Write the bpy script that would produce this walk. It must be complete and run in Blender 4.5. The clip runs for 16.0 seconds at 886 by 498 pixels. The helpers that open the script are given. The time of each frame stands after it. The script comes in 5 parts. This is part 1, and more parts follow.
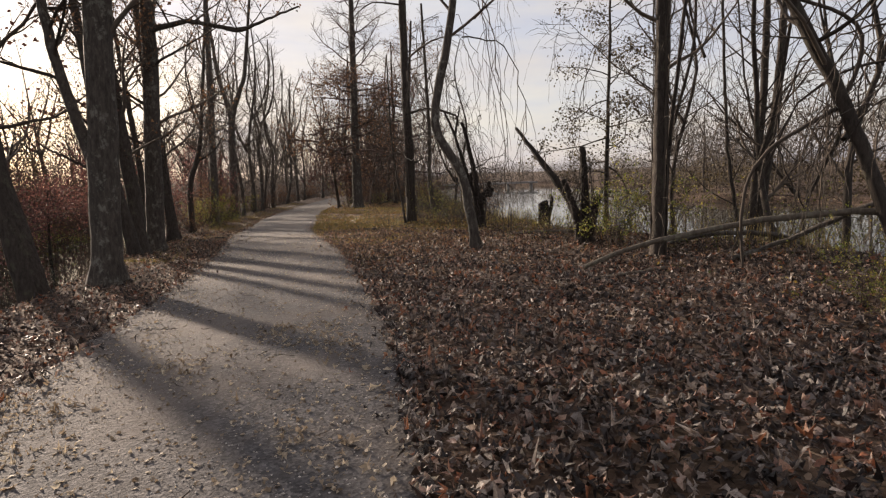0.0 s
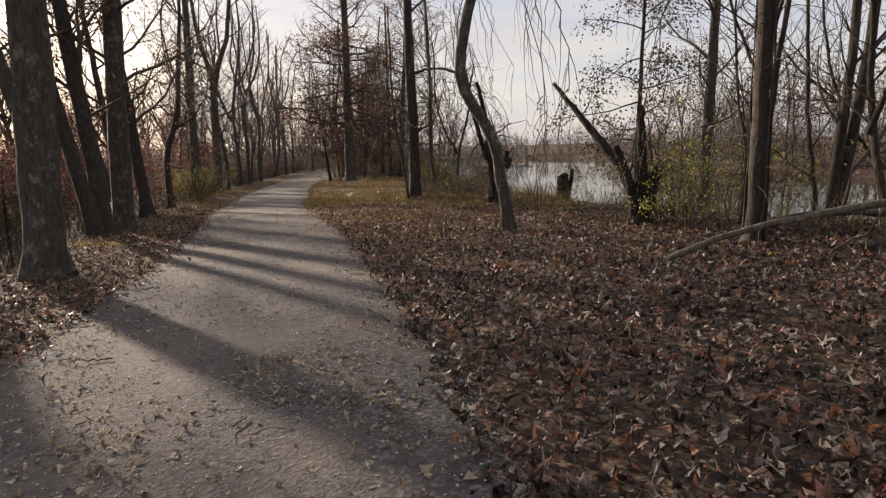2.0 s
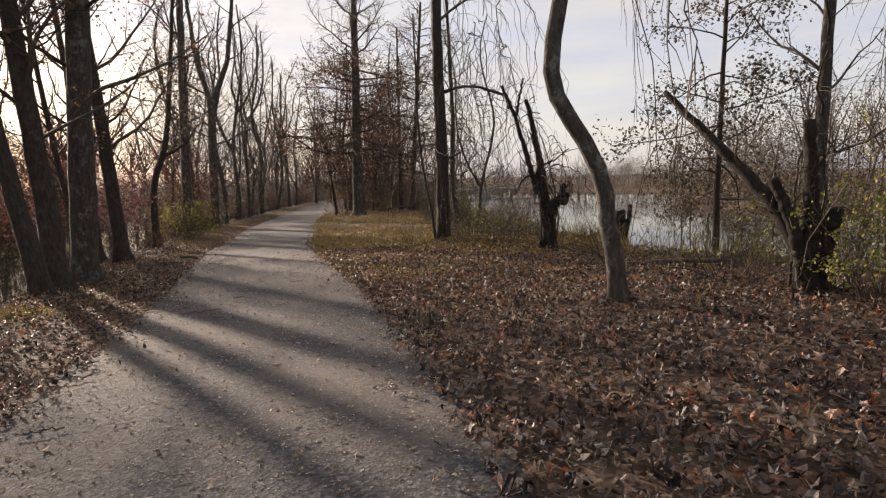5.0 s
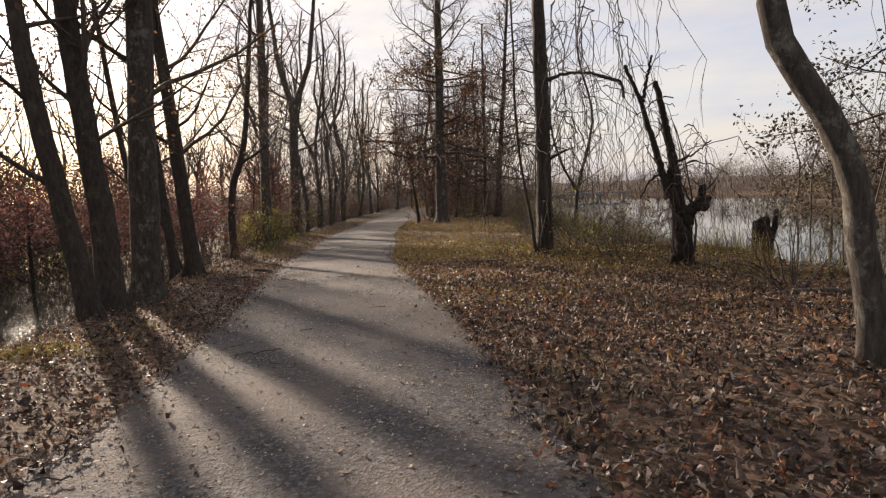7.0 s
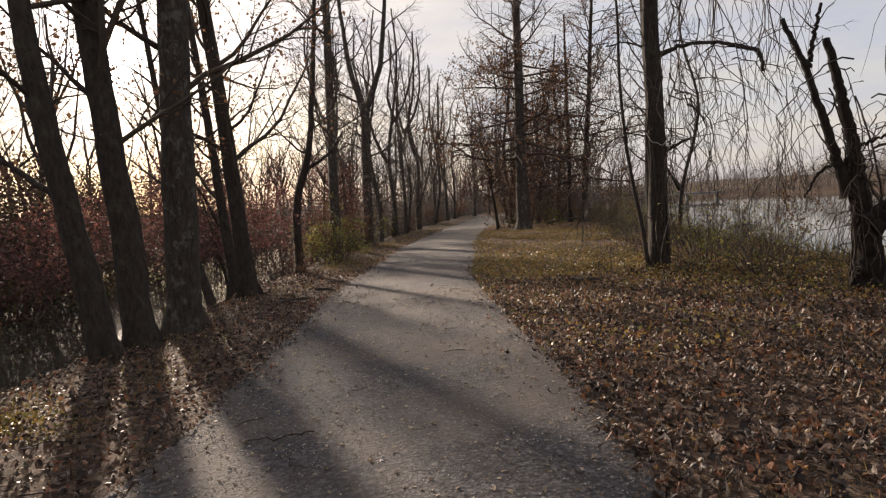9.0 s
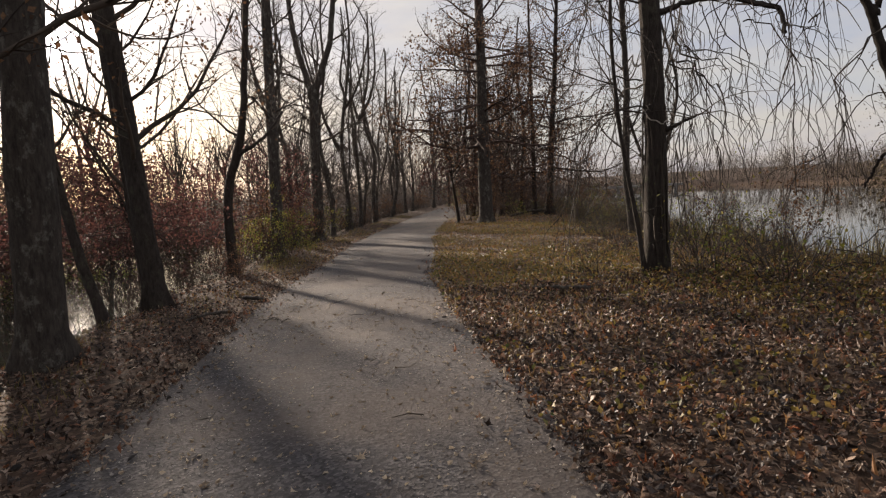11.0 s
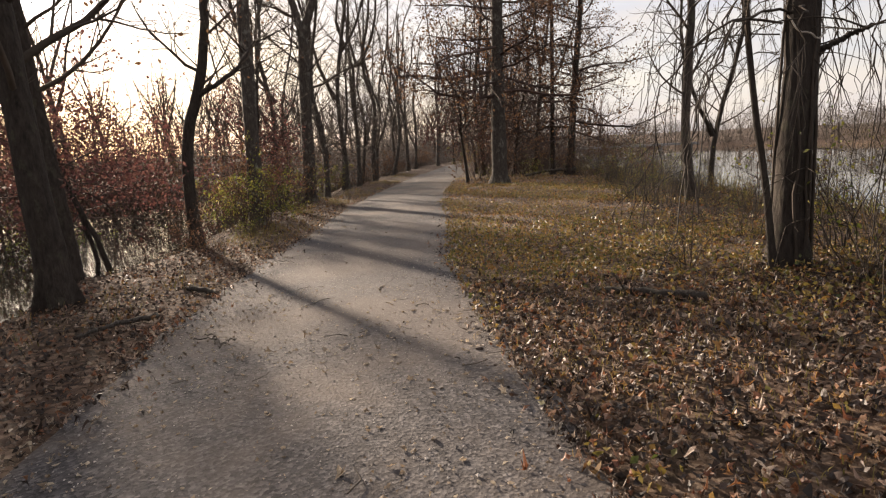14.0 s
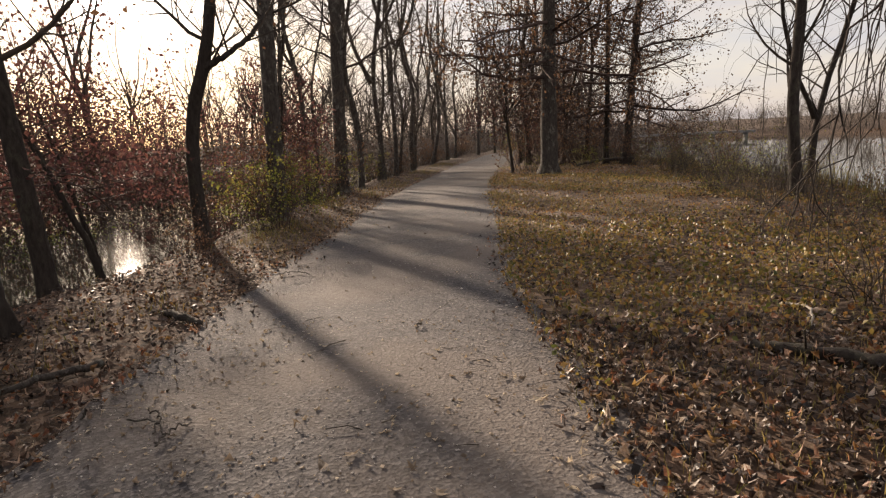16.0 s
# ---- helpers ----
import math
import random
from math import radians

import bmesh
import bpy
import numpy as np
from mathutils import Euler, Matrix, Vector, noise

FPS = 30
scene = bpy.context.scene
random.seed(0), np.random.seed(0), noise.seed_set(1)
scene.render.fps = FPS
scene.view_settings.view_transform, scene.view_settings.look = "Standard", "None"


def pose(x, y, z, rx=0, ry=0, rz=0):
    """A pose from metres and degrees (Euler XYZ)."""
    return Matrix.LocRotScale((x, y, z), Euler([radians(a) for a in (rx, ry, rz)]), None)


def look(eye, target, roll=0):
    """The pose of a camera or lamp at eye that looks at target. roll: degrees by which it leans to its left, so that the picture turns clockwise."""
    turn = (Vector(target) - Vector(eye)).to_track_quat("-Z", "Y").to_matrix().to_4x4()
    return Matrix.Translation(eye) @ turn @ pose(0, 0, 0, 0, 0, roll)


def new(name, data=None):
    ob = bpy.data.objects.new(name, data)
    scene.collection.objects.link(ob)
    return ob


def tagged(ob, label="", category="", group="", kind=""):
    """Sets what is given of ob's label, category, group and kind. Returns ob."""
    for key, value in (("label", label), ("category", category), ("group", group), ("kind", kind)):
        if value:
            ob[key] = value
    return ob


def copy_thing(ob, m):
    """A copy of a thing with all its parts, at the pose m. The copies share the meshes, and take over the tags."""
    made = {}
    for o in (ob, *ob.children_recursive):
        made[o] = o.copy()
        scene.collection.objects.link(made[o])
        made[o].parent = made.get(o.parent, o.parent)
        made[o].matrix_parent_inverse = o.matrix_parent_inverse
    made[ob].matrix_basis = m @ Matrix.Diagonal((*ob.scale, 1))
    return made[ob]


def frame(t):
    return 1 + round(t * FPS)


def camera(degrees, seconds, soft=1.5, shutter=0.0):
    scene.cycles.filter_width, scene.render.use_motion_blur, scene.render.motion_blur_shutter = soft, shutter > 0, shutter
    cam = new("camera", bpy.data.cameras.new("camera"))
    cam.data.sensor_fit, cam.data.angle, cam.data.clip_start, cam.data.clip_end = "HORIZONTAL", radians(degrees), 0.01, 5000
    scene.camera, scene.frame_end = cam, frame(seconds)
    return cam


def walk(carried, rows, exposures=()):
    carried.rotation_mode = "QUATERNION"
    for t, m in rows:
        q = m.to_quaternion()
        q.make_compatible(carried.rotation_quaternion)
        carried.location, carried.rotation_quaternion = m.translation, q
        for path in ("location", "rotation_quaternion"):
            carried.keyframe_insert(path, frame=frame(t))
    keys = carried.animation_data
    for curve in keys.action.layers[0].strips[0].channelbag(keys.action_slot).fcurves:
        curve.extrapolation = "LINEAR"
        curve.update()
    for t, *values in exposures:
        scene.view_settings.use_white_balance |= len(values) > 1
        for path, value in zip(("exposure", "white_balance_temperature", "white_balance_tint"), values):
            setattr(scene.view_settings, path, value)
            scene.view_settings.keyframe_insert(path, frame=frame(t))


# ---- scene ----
cam = camera(73.0, 16.0, soft=1.25)
METRES, EYE, TILT, LEAN, TURN = 17.6, 1.5, -1.0, -2.0, 0.0
ROWS = [
    (0.0, 0.0, 0.0, 0.0, -0.4, -6.06, 3.79),
    (0.5, -0.0061, 0.0325, 0.0012, -1.75, -6.58, 3.71),
    (1.0, -0.0152, 0.0649, -0.0009, -2.32, -7.53, 3.58),
    (1.5, -0.0235, 0.097, -0.0043, -2.05, -8.34, 3.63),
    (2.0, -0.0335, 0.1273, -0.004, -1.43, -8.59, 3.62),
    (2.5, -0.0381, 0.1582, -0.0038, -0.51, -8.01, 3.55),
    (3.0, -0.048, 0.1895, 0.0001, 0.48, -7.05, 3.7),
    (3.5, -0.0584, 0.2203, 0.0037, 0.74, -6.3, 3.64),
    (6.0, -0.0865, 0.37, 0.0021, -2.38, -5.3, 3.34),
    (6.5, -0.0927, 0.4005, 0.0028, 1.35, -4.81, 3.51),
    (7.0, -0.1043, 0.4303, 0.0029, 6.26, -4.56, 4.0),
    (7.5, -0.1129, 0.4611, 0.002, 10.86, -4.4, 4.49),
    (8.0, -0.1198, 0.4926, 0.0024, 13.64, -4.07, 4.93),
    (8.5, -0.1255, 0.5238, 0.0039, 13.99, -3.4, 5.13),
    (11.0, -0.1549, 0.6759, 0.0055, 9.66, -4.6, 5.08),
    (11.5, -0.1619, 0.7047, 0.0047, 9.73, -6.42, 4.94),
    (12.0, -0.1729, 0.7326, 0.003, 10.03, -7.91, 4.78),
    (12.5, -0.1808, 0.7634, 0.0031, 10.56, -8.71, 4.66),
    (13.0, -0.1891, 0.7935, 0.0037, 10.91, -8.85, 4.59),
    (13.5, -0.1971, 0.8212, 0.0054, 10.63, -8.72, 4.52),
    (14.0, -0.2004, 0.8496, 0.0053, 9.85, -8.57, 4.47),
    (14.5, -0.2068, 0.8786, 0.0036, 9.2, -8.62, 4.35),
    (15.0, -0.2107, 0.9083, 0.0036, 9.77, -8.8, 4.29),
    (15.5, -0.2205, 0.938, 0.0035, 11.52, -9.01, 4.23),
    (16.0, -0.2342, 0.968, 0.0031, 13.46, -9.3, 4.43),
]
walk(cam, [(t, pose(0, 0, EYE, TILT, LEAN, TURN) @ pose(METRES * x, METRES * y, METRES * z, 90 + pitch, roll, yaw)) for t, x, y, z, yaw, pitch, roll in ROWS],
     [(0.0, 1.28, 6880, 11), (3.5, 1.36, 6830, 11), (7.0, 1.44, 6930, 11), (7.5, 1.27, 6880, 11), (8.0, 1.42, 6880, 11), (8.5, 1.32, 6880, 11), (10.5, 1.02, 6730, 10), (11.3, 1.02, 6730, 10), (12.2, 1.36, 6880, 11), (13.5, 1.58, 7030, 11), (16.0, 1.36, 7230, 12)])

# ---- world, sun, exposure ----
SUN_AZ, SUN_EL = 42.0, 12.9            # degrees to the left of +y, and above the horizon
sun_dir = Vector((-math.sin(radians(SUN_AZ)) * math.cos(radians(SUN_EL)), math.cos(radians(SUN_AZ)) * math.cos(radians(SUN_EL)), math.sin(radians(SUN_EL))))
sun = new("sun", bpy.data.lights.new("sun", "SUN"))
sun.data.energy, sun.data.angle, sun.data.color = 5.0, radians(1.9), (1.0, 0.84, 0.70)
sun.matrix_world = look(sun_dir * 60, (0, 0, 0))

world = bpy.data.worlds.new("sky")
scene.world = world
world.use_nodes = True
wn, wl = world.node_tree.nodes, world.node_tree.links
sky = wn.new("ShaderNodeTexSky")
sky.sky_type, sky.sun_disc = "NISHITA", False
sky.sun_elevation, sky.sun_rotation = radians(SUN_EL), radians(-SUN_AZ)
sky.air_density, sky.dust_density, sky.ozone_density = 1.0, 1.6, 1.0
# a thin veil of high cloud over the blue
tc = wn.new("ShaderNodeTexCoord")
mp = wn.new("ShaderNodeMapping")
mp.inputs["Scale"].default_value = (1.2, 1.2, 4.5)
cl = wn.new("ShaderNodeTexNoise")
cl.inputs["Scale"].default_value, cl.inputs["Detail"].default_value, cl.inputs["Roughness"].default_value = 2.2, 6, 0.55
cr = wn.new("ShaderNodeMapRange")
cr.inputs["From Min"].default_value, cr.inputs["From Max"].default_value = 0.3, 0.7
cr.inputs["To Min"].default_value, cr.inputs["To Max"].default_value = 0.76, 0.94
cm = wn.new("ShaderNodeMix")
cm.data_type = "RGBA"
cn = wn.new("ShaderNodeTexNoise")
cn.inputs["Scale"].default_value, cn.inputs["Detail"].default_value, cn.inputs["Roughness"].default_value = 3.4, 5, 0.6
cc2 = wn.new("ShaderNodeValToRGB")
cc2.color_ramp.elements[0].position, cc2.color_ramp.elements[0].color = 0.36, (0.80, 0.82, 0.98, 1)
cc2.color_ramp.elements[1].position, cc2.color_ramp.elements[1].color = 0.62, (1.0, 0.94, 0.94, 1)
gain = wn.new("ShaderNodeVectorMath")
gain.operation = "SCALE"
gain.inputs["Scale"].default_value = 2.95
facing = wn.new("ShaderNodeVectorMath")
facing.operation = "DOT_PRODUCT"
facing.inputs[1].default_value = sun_dir
wl.new(tc.outputs["Generated"], facing.inputs[0])
glow = wn.new("ShaderNodeValue")
glow.outputs[0].default_value = 1.0
halo = glow.outputs[0]
for sharp, amount in ((14, 0.45), (220, 3.0), (2600, 16.0)):          # sunlight scattered forwards by the veil
    lit = wn.new("ShaderNodeMath")
    lit.operation, lit.use_clamp = "MAXIMUM", False
    lit.inputs[1].default_value = 0.0
    wl.new(facing.outputs["Value"], lit.inputs[0])
    power = wn.new("ShaderNodeMath")
    power.operation = "POWER"
    power.inputs[1].default_value = sharp
    wl.new(lit.outputs[0], power.inputs[0])
    total = wn.new("ShaderNodeMath")
    total.operation = "MULTIPLY_ADD"
    total.inputs[1].default_value = amount
    wl.new(power.outputs[0], total.inputs[0])
    wl.new(halo, total.inputs[2])
    halo = total.outputs[0]
bright = wn.new("ShaderNodeVectorMath")
bright.operation = "SCALE"
wl.new(halo, bright.inputs["Scale"])
wl.new(gain.outputs["Vector"], bright.inputs[0])
wl.new(mp.outputs["Vector"], cn.inputs["Vector"])
wl.new(cn.outputs["Fac"], cc2.inputs["Fac"])
wl.new(cc2.outputs["Color"], gain.inputs[0])
wl.new(bright.outputs["Vector"], cm.inputs["B"])
wl.new(tc.outputs["Generated"], mp.inputs["Vector"])
wl.new(mp.outputs["Vector"], cl.inputs["Vector"])
wl.new(cl.outputs["Fac"], cr.inputs["Value"])
wl.new(cr.outputs["Result"], cm.inputs["Factor"])
wl.new(sky.outputs["Color"], cm.inputs["A"])
wl.new(cm.outputs["Result"], wn["Background"].inputs["Color"])
wn["Background"].inputs["Strength"].default_value = 0.1


# ---- materials ----
def material(name, rough=0.85):
    m = bpy.data.materials.new(name)
    m.use_nodes = True
    b = m.node_tree.nodes["Principled BSDF"]
    b.inputs["Roughness"].default_value = rough
    b.inputs["Specular IOR Level"].default_value = 0.25
    return m, m.node_tree.nodes, m.node_tree.links, b


def ramp(n, stops, kind="LINEAR"):
    r = n.new("ShaderNodeValToRGB")
    r.color_ramp.interpolation = kind
    e = r.color_ramp.elements
    while len(e) < len(stops):
        e.new(0.5)
    for el, (p, c) in zip(e, stops):
        el.position, el.color = p, (*c, 1)
    return r


def noise_tex(n, l, scale, detail=6, rough=0.6, stretch=None, coord="Object"):
    t = n.new("ShaderNodeTexNoise")
    t.inputs["Scale"].default_value, t.inputs["Detail"].default_value, t.inputs["Roughness"].default_value = scale, detail, rough
    c = n.new("ShaderNodeTexCoord")
    if stretch:
        m = n.new("ShaderNodeMapping")
        m.inputs["Scale"].default_value = stretch
        l.new(c.outputs[coord], m.inputs["Vector"])
        l.new(m.outputs["Vector"], t.inputs["Vector"])
    else:
        l.new(c.outputs[coord], t.inputs["Vector"])
    return t


def mix(n, l, a, b, fac, mode="MIX"):
    m = n.new("ShaderNodeMix")
    m.data_type, m.blend_type = "RGBA", mode
    for key, v in (("A", a), ("B", b), ("Factor", fac)):
        if hasattr(v, "links"):
            l.new(v, m.inputs[key])
        elif isinstance(v, tuple):
            m.inputs[key].default_value = (*v, 1)
        else:
            m.inputs[key].default_value = v
    return m.outputs["Result"]


def span(n, l, value, a, b, lo=0.0, hi=1.0):
    r = n.new("ShaderNodeMapRange")
    r.inputs["From Min"].default_value, r.inputs["From Max"].default_value = a, b
    r.inputs["To Min"].default_value, r.inputs["To Max"].default_value = lo, hi
    l.new(value, r.inputs["Value"])
    return r.outputs["Result"]


def bump(n, l, bsdf, height, strength, dist):
    b = n.new("ShaderNodeBump")
    b.inputs["Strength"].default_value, b.inputs["Distance"].default_value = strength, dist
    l.new(height, b.inputs["Height"])
    l.new(b.outputs["Normal"], bsdf.inputs["Normal"])


def bark(name, dark, light, lichen, amount):
    m, n, l, b = material(name, 0.9)
    g = noise_tex(n, l, 8, 8, 0.7, (2.6, 2.6, 0.75))
    col = ramp(n, [(0.3, dark), (0.7, light)])
    l.new(g.outputs["Fac"], col.inputs["Fac"])
    p = noise_tex(n, l, 5.5, 7, 0.75, (1.0, 1.0, 0.7))
    fac = span(n, l, p.outputs["Fac"], 0.54, 0.62, 0, amount)
    out = mix(n, l, col.outputs["Color"], lichen, fac)
    info = n.new("ShaderNodeObjectInfo")
    out = mix(n, l, out, (0.55, 0.5, 0.46), span(n, l, info.outputs["Random"], 0, 1, 0, 0.35), "MULTIPLY")
    l.new(out, b.inputs["Base Color"])
    bump(n, l, b, g.outputs["Fac"], 0.9, 0.03)
    return m


BARK_GREY = bark("grey_bark", (0.024, 0.02, 0.017), (0.105, 0.09, 0.077), (0.25, 0.25, 0.215), 0.5)
BARK_DARK = bark("dark_bark", (0.016, 0.013, 0.011), (0.07, 0.057, 0.048), (0.12, 0.12, 0.08), 0.3)
BARK_ROTTEN = bark("rotten_dark_bark", (0.008, 0.006, 0.005), (0.042, 0.033, 0.027), (0.09, 0.08, 0.06), 0.25)
BARK_PALE = bark("smooth_bark", (0.07, 0.058, 0.047), (0.17, 0.145, 0.115), (0.30, 0.31, 0.24), 0.35)


def twig_material(name, c1, c2):
    m, n, l, b = material(name, 0.85)
    geo = n.new("ShaderNodeNewGeometry")
    col = ramp(n, [(0, c1), (1, c2)])
    l.new(geo.outputs["Random Per Island"], col.inputs["Fac"])
    t = noise_tex(n, l, 6, 3)
    l.new(mix(n, l, col.outputs["Color"], (0.5, 0.48, 0.45), span(n, l, t.outputs["Fac"], 0.35, 0.65, 0, 0.6), "MULTIPLY"), b.inputs["Base Color"])
    return m


TWIG = twig_material("twigs", (0.035, 0.028, 0.023), (0.11, 0.088, 0.07))
TWIG_RED = twig_material("reddish_twigs", (0.045, 0.03, 0.026), (0.115, 0.078, 0.064))
# far twigs: distance haze put into the colour, paler and greyer than the near ones
TWIG_HAZED = twig_material("haze_paled_twigs", (0.06, 0.05, 0.043), (0.15, 0.125, 0.108))
VINE = twig_material("vine_stems", (0.03, 0.024, 0.02), (0.085, 0.068, 0.055))
PALE_VINE = twig_material("bleached_vine", (0.42, 0.38, 0.33), (0.5, 0.46, 0.4))


def leaf_material(name, stops, rough=0.7, trans=0.35, wet=0.3, patchy=False):
    m, n, l, b = material(name, rough)
    b.inputs["Specular IOR Level"].default_value = wet
    geo, info = n.new("ShaderNodeNewGeometry"), n.new("ShaderNodeObjectInfo")
    add = n.new("ShaderNodeMath")
    add.operation = "ADD"
    wrap = n.new("ShaderNodeMath")
    wrap.operation = "FRACT"
    l.new(geo.outputs["Random Per Island"], add.inputs[0])
    l.new(info.outputs["Random"], add.inputs[1])
    l.new(add.outputs[0], wrap.inputs[0])
    col = ramp(n, stops)
    l.new(wrap.outputs[0], col.inputs["Fac"])
    t = noise_tex(n, l, 45, 4, 0.6)
    c = mix(n, l, col.outputs["Color"], (0.45, 0.4, 0.36), span(n, l, t.outputs["Fac"], 0.45, 0.7, 0, 0.8), "MULTIPLY")
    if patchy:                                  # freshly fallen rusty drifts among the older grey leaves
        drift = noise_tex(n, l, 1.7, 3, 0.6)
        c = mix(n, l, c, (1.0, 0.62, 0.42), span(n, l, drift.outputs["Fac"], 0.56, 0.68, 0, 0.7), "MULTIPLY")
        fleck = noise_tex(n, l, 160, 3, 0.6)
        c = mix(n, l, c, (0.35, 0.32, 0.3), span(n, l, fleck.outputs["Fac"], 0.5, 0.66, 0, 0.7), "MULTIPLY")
    l.new(c, b.inputs["Base Color"])
    bump(n, l, b, t.outputs["Fac"], 0.8 if patchy else 0.5, 0.008 if patchy else 0.004)
    if trans:
        tr = n.new("ShaderNodeBsdfTranslucent")
        l.new(c, tr.inputs["Color"])
        ms = n.new("ShaderNodeMixShader")
        ms.inputs[0].default_value = trans
        l.new(b.outputs[0], ms.inputs[1])
        l.new(tr.outputs[0], ms.inputs[2])
        l.new(ms.outputs[0], n["Material Output"].inputs["Surface"])
    return m


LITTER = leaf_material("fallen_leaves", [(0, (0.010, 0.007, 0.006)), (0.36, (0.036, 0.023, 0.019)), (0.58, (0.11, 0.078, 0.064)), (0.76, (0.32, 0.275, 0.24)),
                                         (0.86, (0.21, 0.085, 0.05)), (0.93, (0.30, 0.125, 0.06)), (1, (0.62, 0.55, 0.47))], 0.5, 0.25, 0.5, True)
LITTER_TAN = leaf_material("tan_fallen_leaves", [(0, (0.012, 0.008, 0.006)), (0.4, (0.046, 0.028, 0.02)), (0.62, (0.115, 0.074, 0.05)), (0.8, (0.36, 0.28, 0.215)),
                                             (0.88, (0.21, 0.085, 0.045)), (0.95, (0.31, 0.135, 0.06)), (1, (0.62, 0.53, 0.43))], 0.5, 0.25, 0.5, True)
LITTER_GOLD = leaf_material("golden_fallen_leaves", [(0, (0.05, 0.03, 0.018)), (0.35, (0.18, 0.10, 0.045)), (0.7, (0.38, 0.24, 0.09)), (1, (0.28, 0.12, 0.05))], 0.65, 0.3)
CRUMB = leaf_material("dry_leaf_bits", [(0, (0.12, 0.09, 0.065)), (0.5, (0.32, 0.25, 0.175)), (1, (0.58, 0.5, 0.38))], 0.7, 0.35)
# russet leaf, shaded copy: colour darkened for brush standing against the sun
LEAF_RED_SHADED = leaf_material("shaded_russet_leaves", [(0, (0.05, 0.024, 0.024)), (0.45, (0.10, 0.044, 0.04)), (0.75, (0.13, 0.075, 0.06)), (1, (0.17, 0.07, 0.055))], 0.65, 0.15)
# the same russet leaf, lightened in colour as if backlit, for the channel trees
LEAF_RED_BACKLIT = leaf_material("backlit_russet_leaves", [(0, (0.075, 0.034, 0.034)), (0.45, (0.14, 0.06, 0.056)), (0.75, (0.19, 0.105, 0.088)), (1, (0.24, 0.10, 0.08))], 0.65, 0.35)
LEAF_BROWN = leaf_material("withered_leaves", [(0, (0.085, 0.05, 0.032)), (0.5, (0.155, 0.083, 0.046)), (1, (0.22, 0.13, 0.07))], 0.7, 0.3)
LEAF_DULL = leaf_material("dull_brown_growth", [(0, (0.045, 0.036, 0.026)), (0.5, (0.095, 0.075, 0.048)), (1, (0.15, 0.12, 0.06))], 0.8, 0.15)
# distant growth, greyed and lightened in its colour to stand for haze
LEAF_HAZED = leaf_material("haze_paled_growth", [(0, (0.07, 0.061, 0.056)), (0.5, (0.125, 0.11, 0.1)), (1, (0.185, 0.16, 0.14))], 0.8, 0.2)
LEAF_GREEN = leaf_material("yellow_green_leaves", [(0, (0.07, 0.10, 0.022)), (0.5, (0.17, 0.18, 0.04)), (1, (0.30, 0.25, 0.06))], 0.55, 0.45)
GRASS = leaf_material("late_autumn_grass", [(0, (0.13, 0.13, 0.038)), (0.35, (0.22, 0.185, 0.06)), (0.7, (0.32, 0.25, 0.10)), (1, (0.27, 0.17, 0.065))], 0.75, 0.35)
IVY = leaf_material("ground_cover_leaves", [(0, (0.06, 0.08, 0.02)), (0.4, (0.18, 0.145, 0.04)), (0.75, (0.32, 0.225, 0.065)), (1, (0.27, 0.14, 0.05))], 0.5, 0.3, 0.4)

gm, n, l, b = material("gravel_path_surface", 0.92)
fine = noise_tex(n, l, 70, 5, 0.75)
mid = noise_tex(n, l, 9, 6, 0.65)
big = noise_tex(n, l, 0.55, 4, 0.6)
vor = n.new("ShaderNodeTexVoronoi")
vor.inputs["Scale"].default_value = 46
cc = n.new("ShaderNodeTexCoord")
l.new(cc.outputs["Object"], vor.inputs["Vector"])
stone = ramp(n, [(0.15, (0.03, 0.028, 0.029)), (0.55, (0.084, 0.079, 0.08)), (0.95, (0.25, 0.233, 0.224))])
l.new(vor.outputs["Color"], stone.inputs["Fac"])
grit = mix(n, l, stone.outputs["Color"], (0.073, 0.069, 0.071), 0.4)
grit = mix(n, l, grit, (0.61, 0.58, 0.56), span(n, l, mid.outputs["Fac"], 0.4, 0.62, 0, 0.6), "MULTIPLY")
grit = mix(n, l, grit, (0.158, 0.13, 0.109), span(n, l, big.outputs["Fac"], 0.44, 0.6, 0.0, 0.5))
l.new(grit, b.inputs["Base Color"])
hsum = mix(n, l, vor.outputs["Distance"], fine.outputs["Fac"], 0.5)
hsum = mix(n, l, hsum, mid.outputs["Fac"], 0.25)
bump(n, l, b, hsum, 1.0, 0.016)
GRAVEL = gm

gm, n, l, b = material("woodland_soil", 0.95)
a1 = noise_tex(n, l, 22, 7, 0.7)
a2 = noise_tex(n, l, 1.1, 5, 0.65)
c1 = ramp(n, [(0.32, (0.016, 0.011, 0.009)), (0.5, (0.042, 0.028, 0.02)), (0.68, (0.11, 0.072, 0.048))])
l.new(a1.outputs["Fac"], c1.inputs["Fac"])
c2 = mix(n, l, c1.outputs["Color"], (0.12, 0.095, 0.04), span(n, l, a2.outputs["Fac"], 0.45, 0.65, 0, 0.5))
# matted old leaves pressed into the soil
warp = n.new("ShaderNodeTexNoise")
warp.inputs["Scale"].default_value = 9
tco = n.new("ShaderNodeTexCoord")
off = n.new("ShaderNodeVectorMath")
off.operation = "MULTIPLY_ADD"
off.inputs[1].default_value = (0.12, 0.12, 0.12)
l.new(tco.outputs["Object"], warp.inputs["Vector"])
l.new(warp.outputs["Color"], off.inputs[0])
l.new(tco.outputs["Object"], off.inputs[2])
cell = n.new("ShaderNodeTexVoronoi")
cell.inputs["Scale"].default_value = 17
l.new(off.outputs["Vector"], cell.inputs["Vector"])
old = ramp(n, [(0.1, (0.02, 0.013, 0.01)), (0.45, (0.07, 0.042, 0.029)), (0.7, (0.15, 0.095, 0.065)), (0.95, (0.30, 0.22, 0.16))])
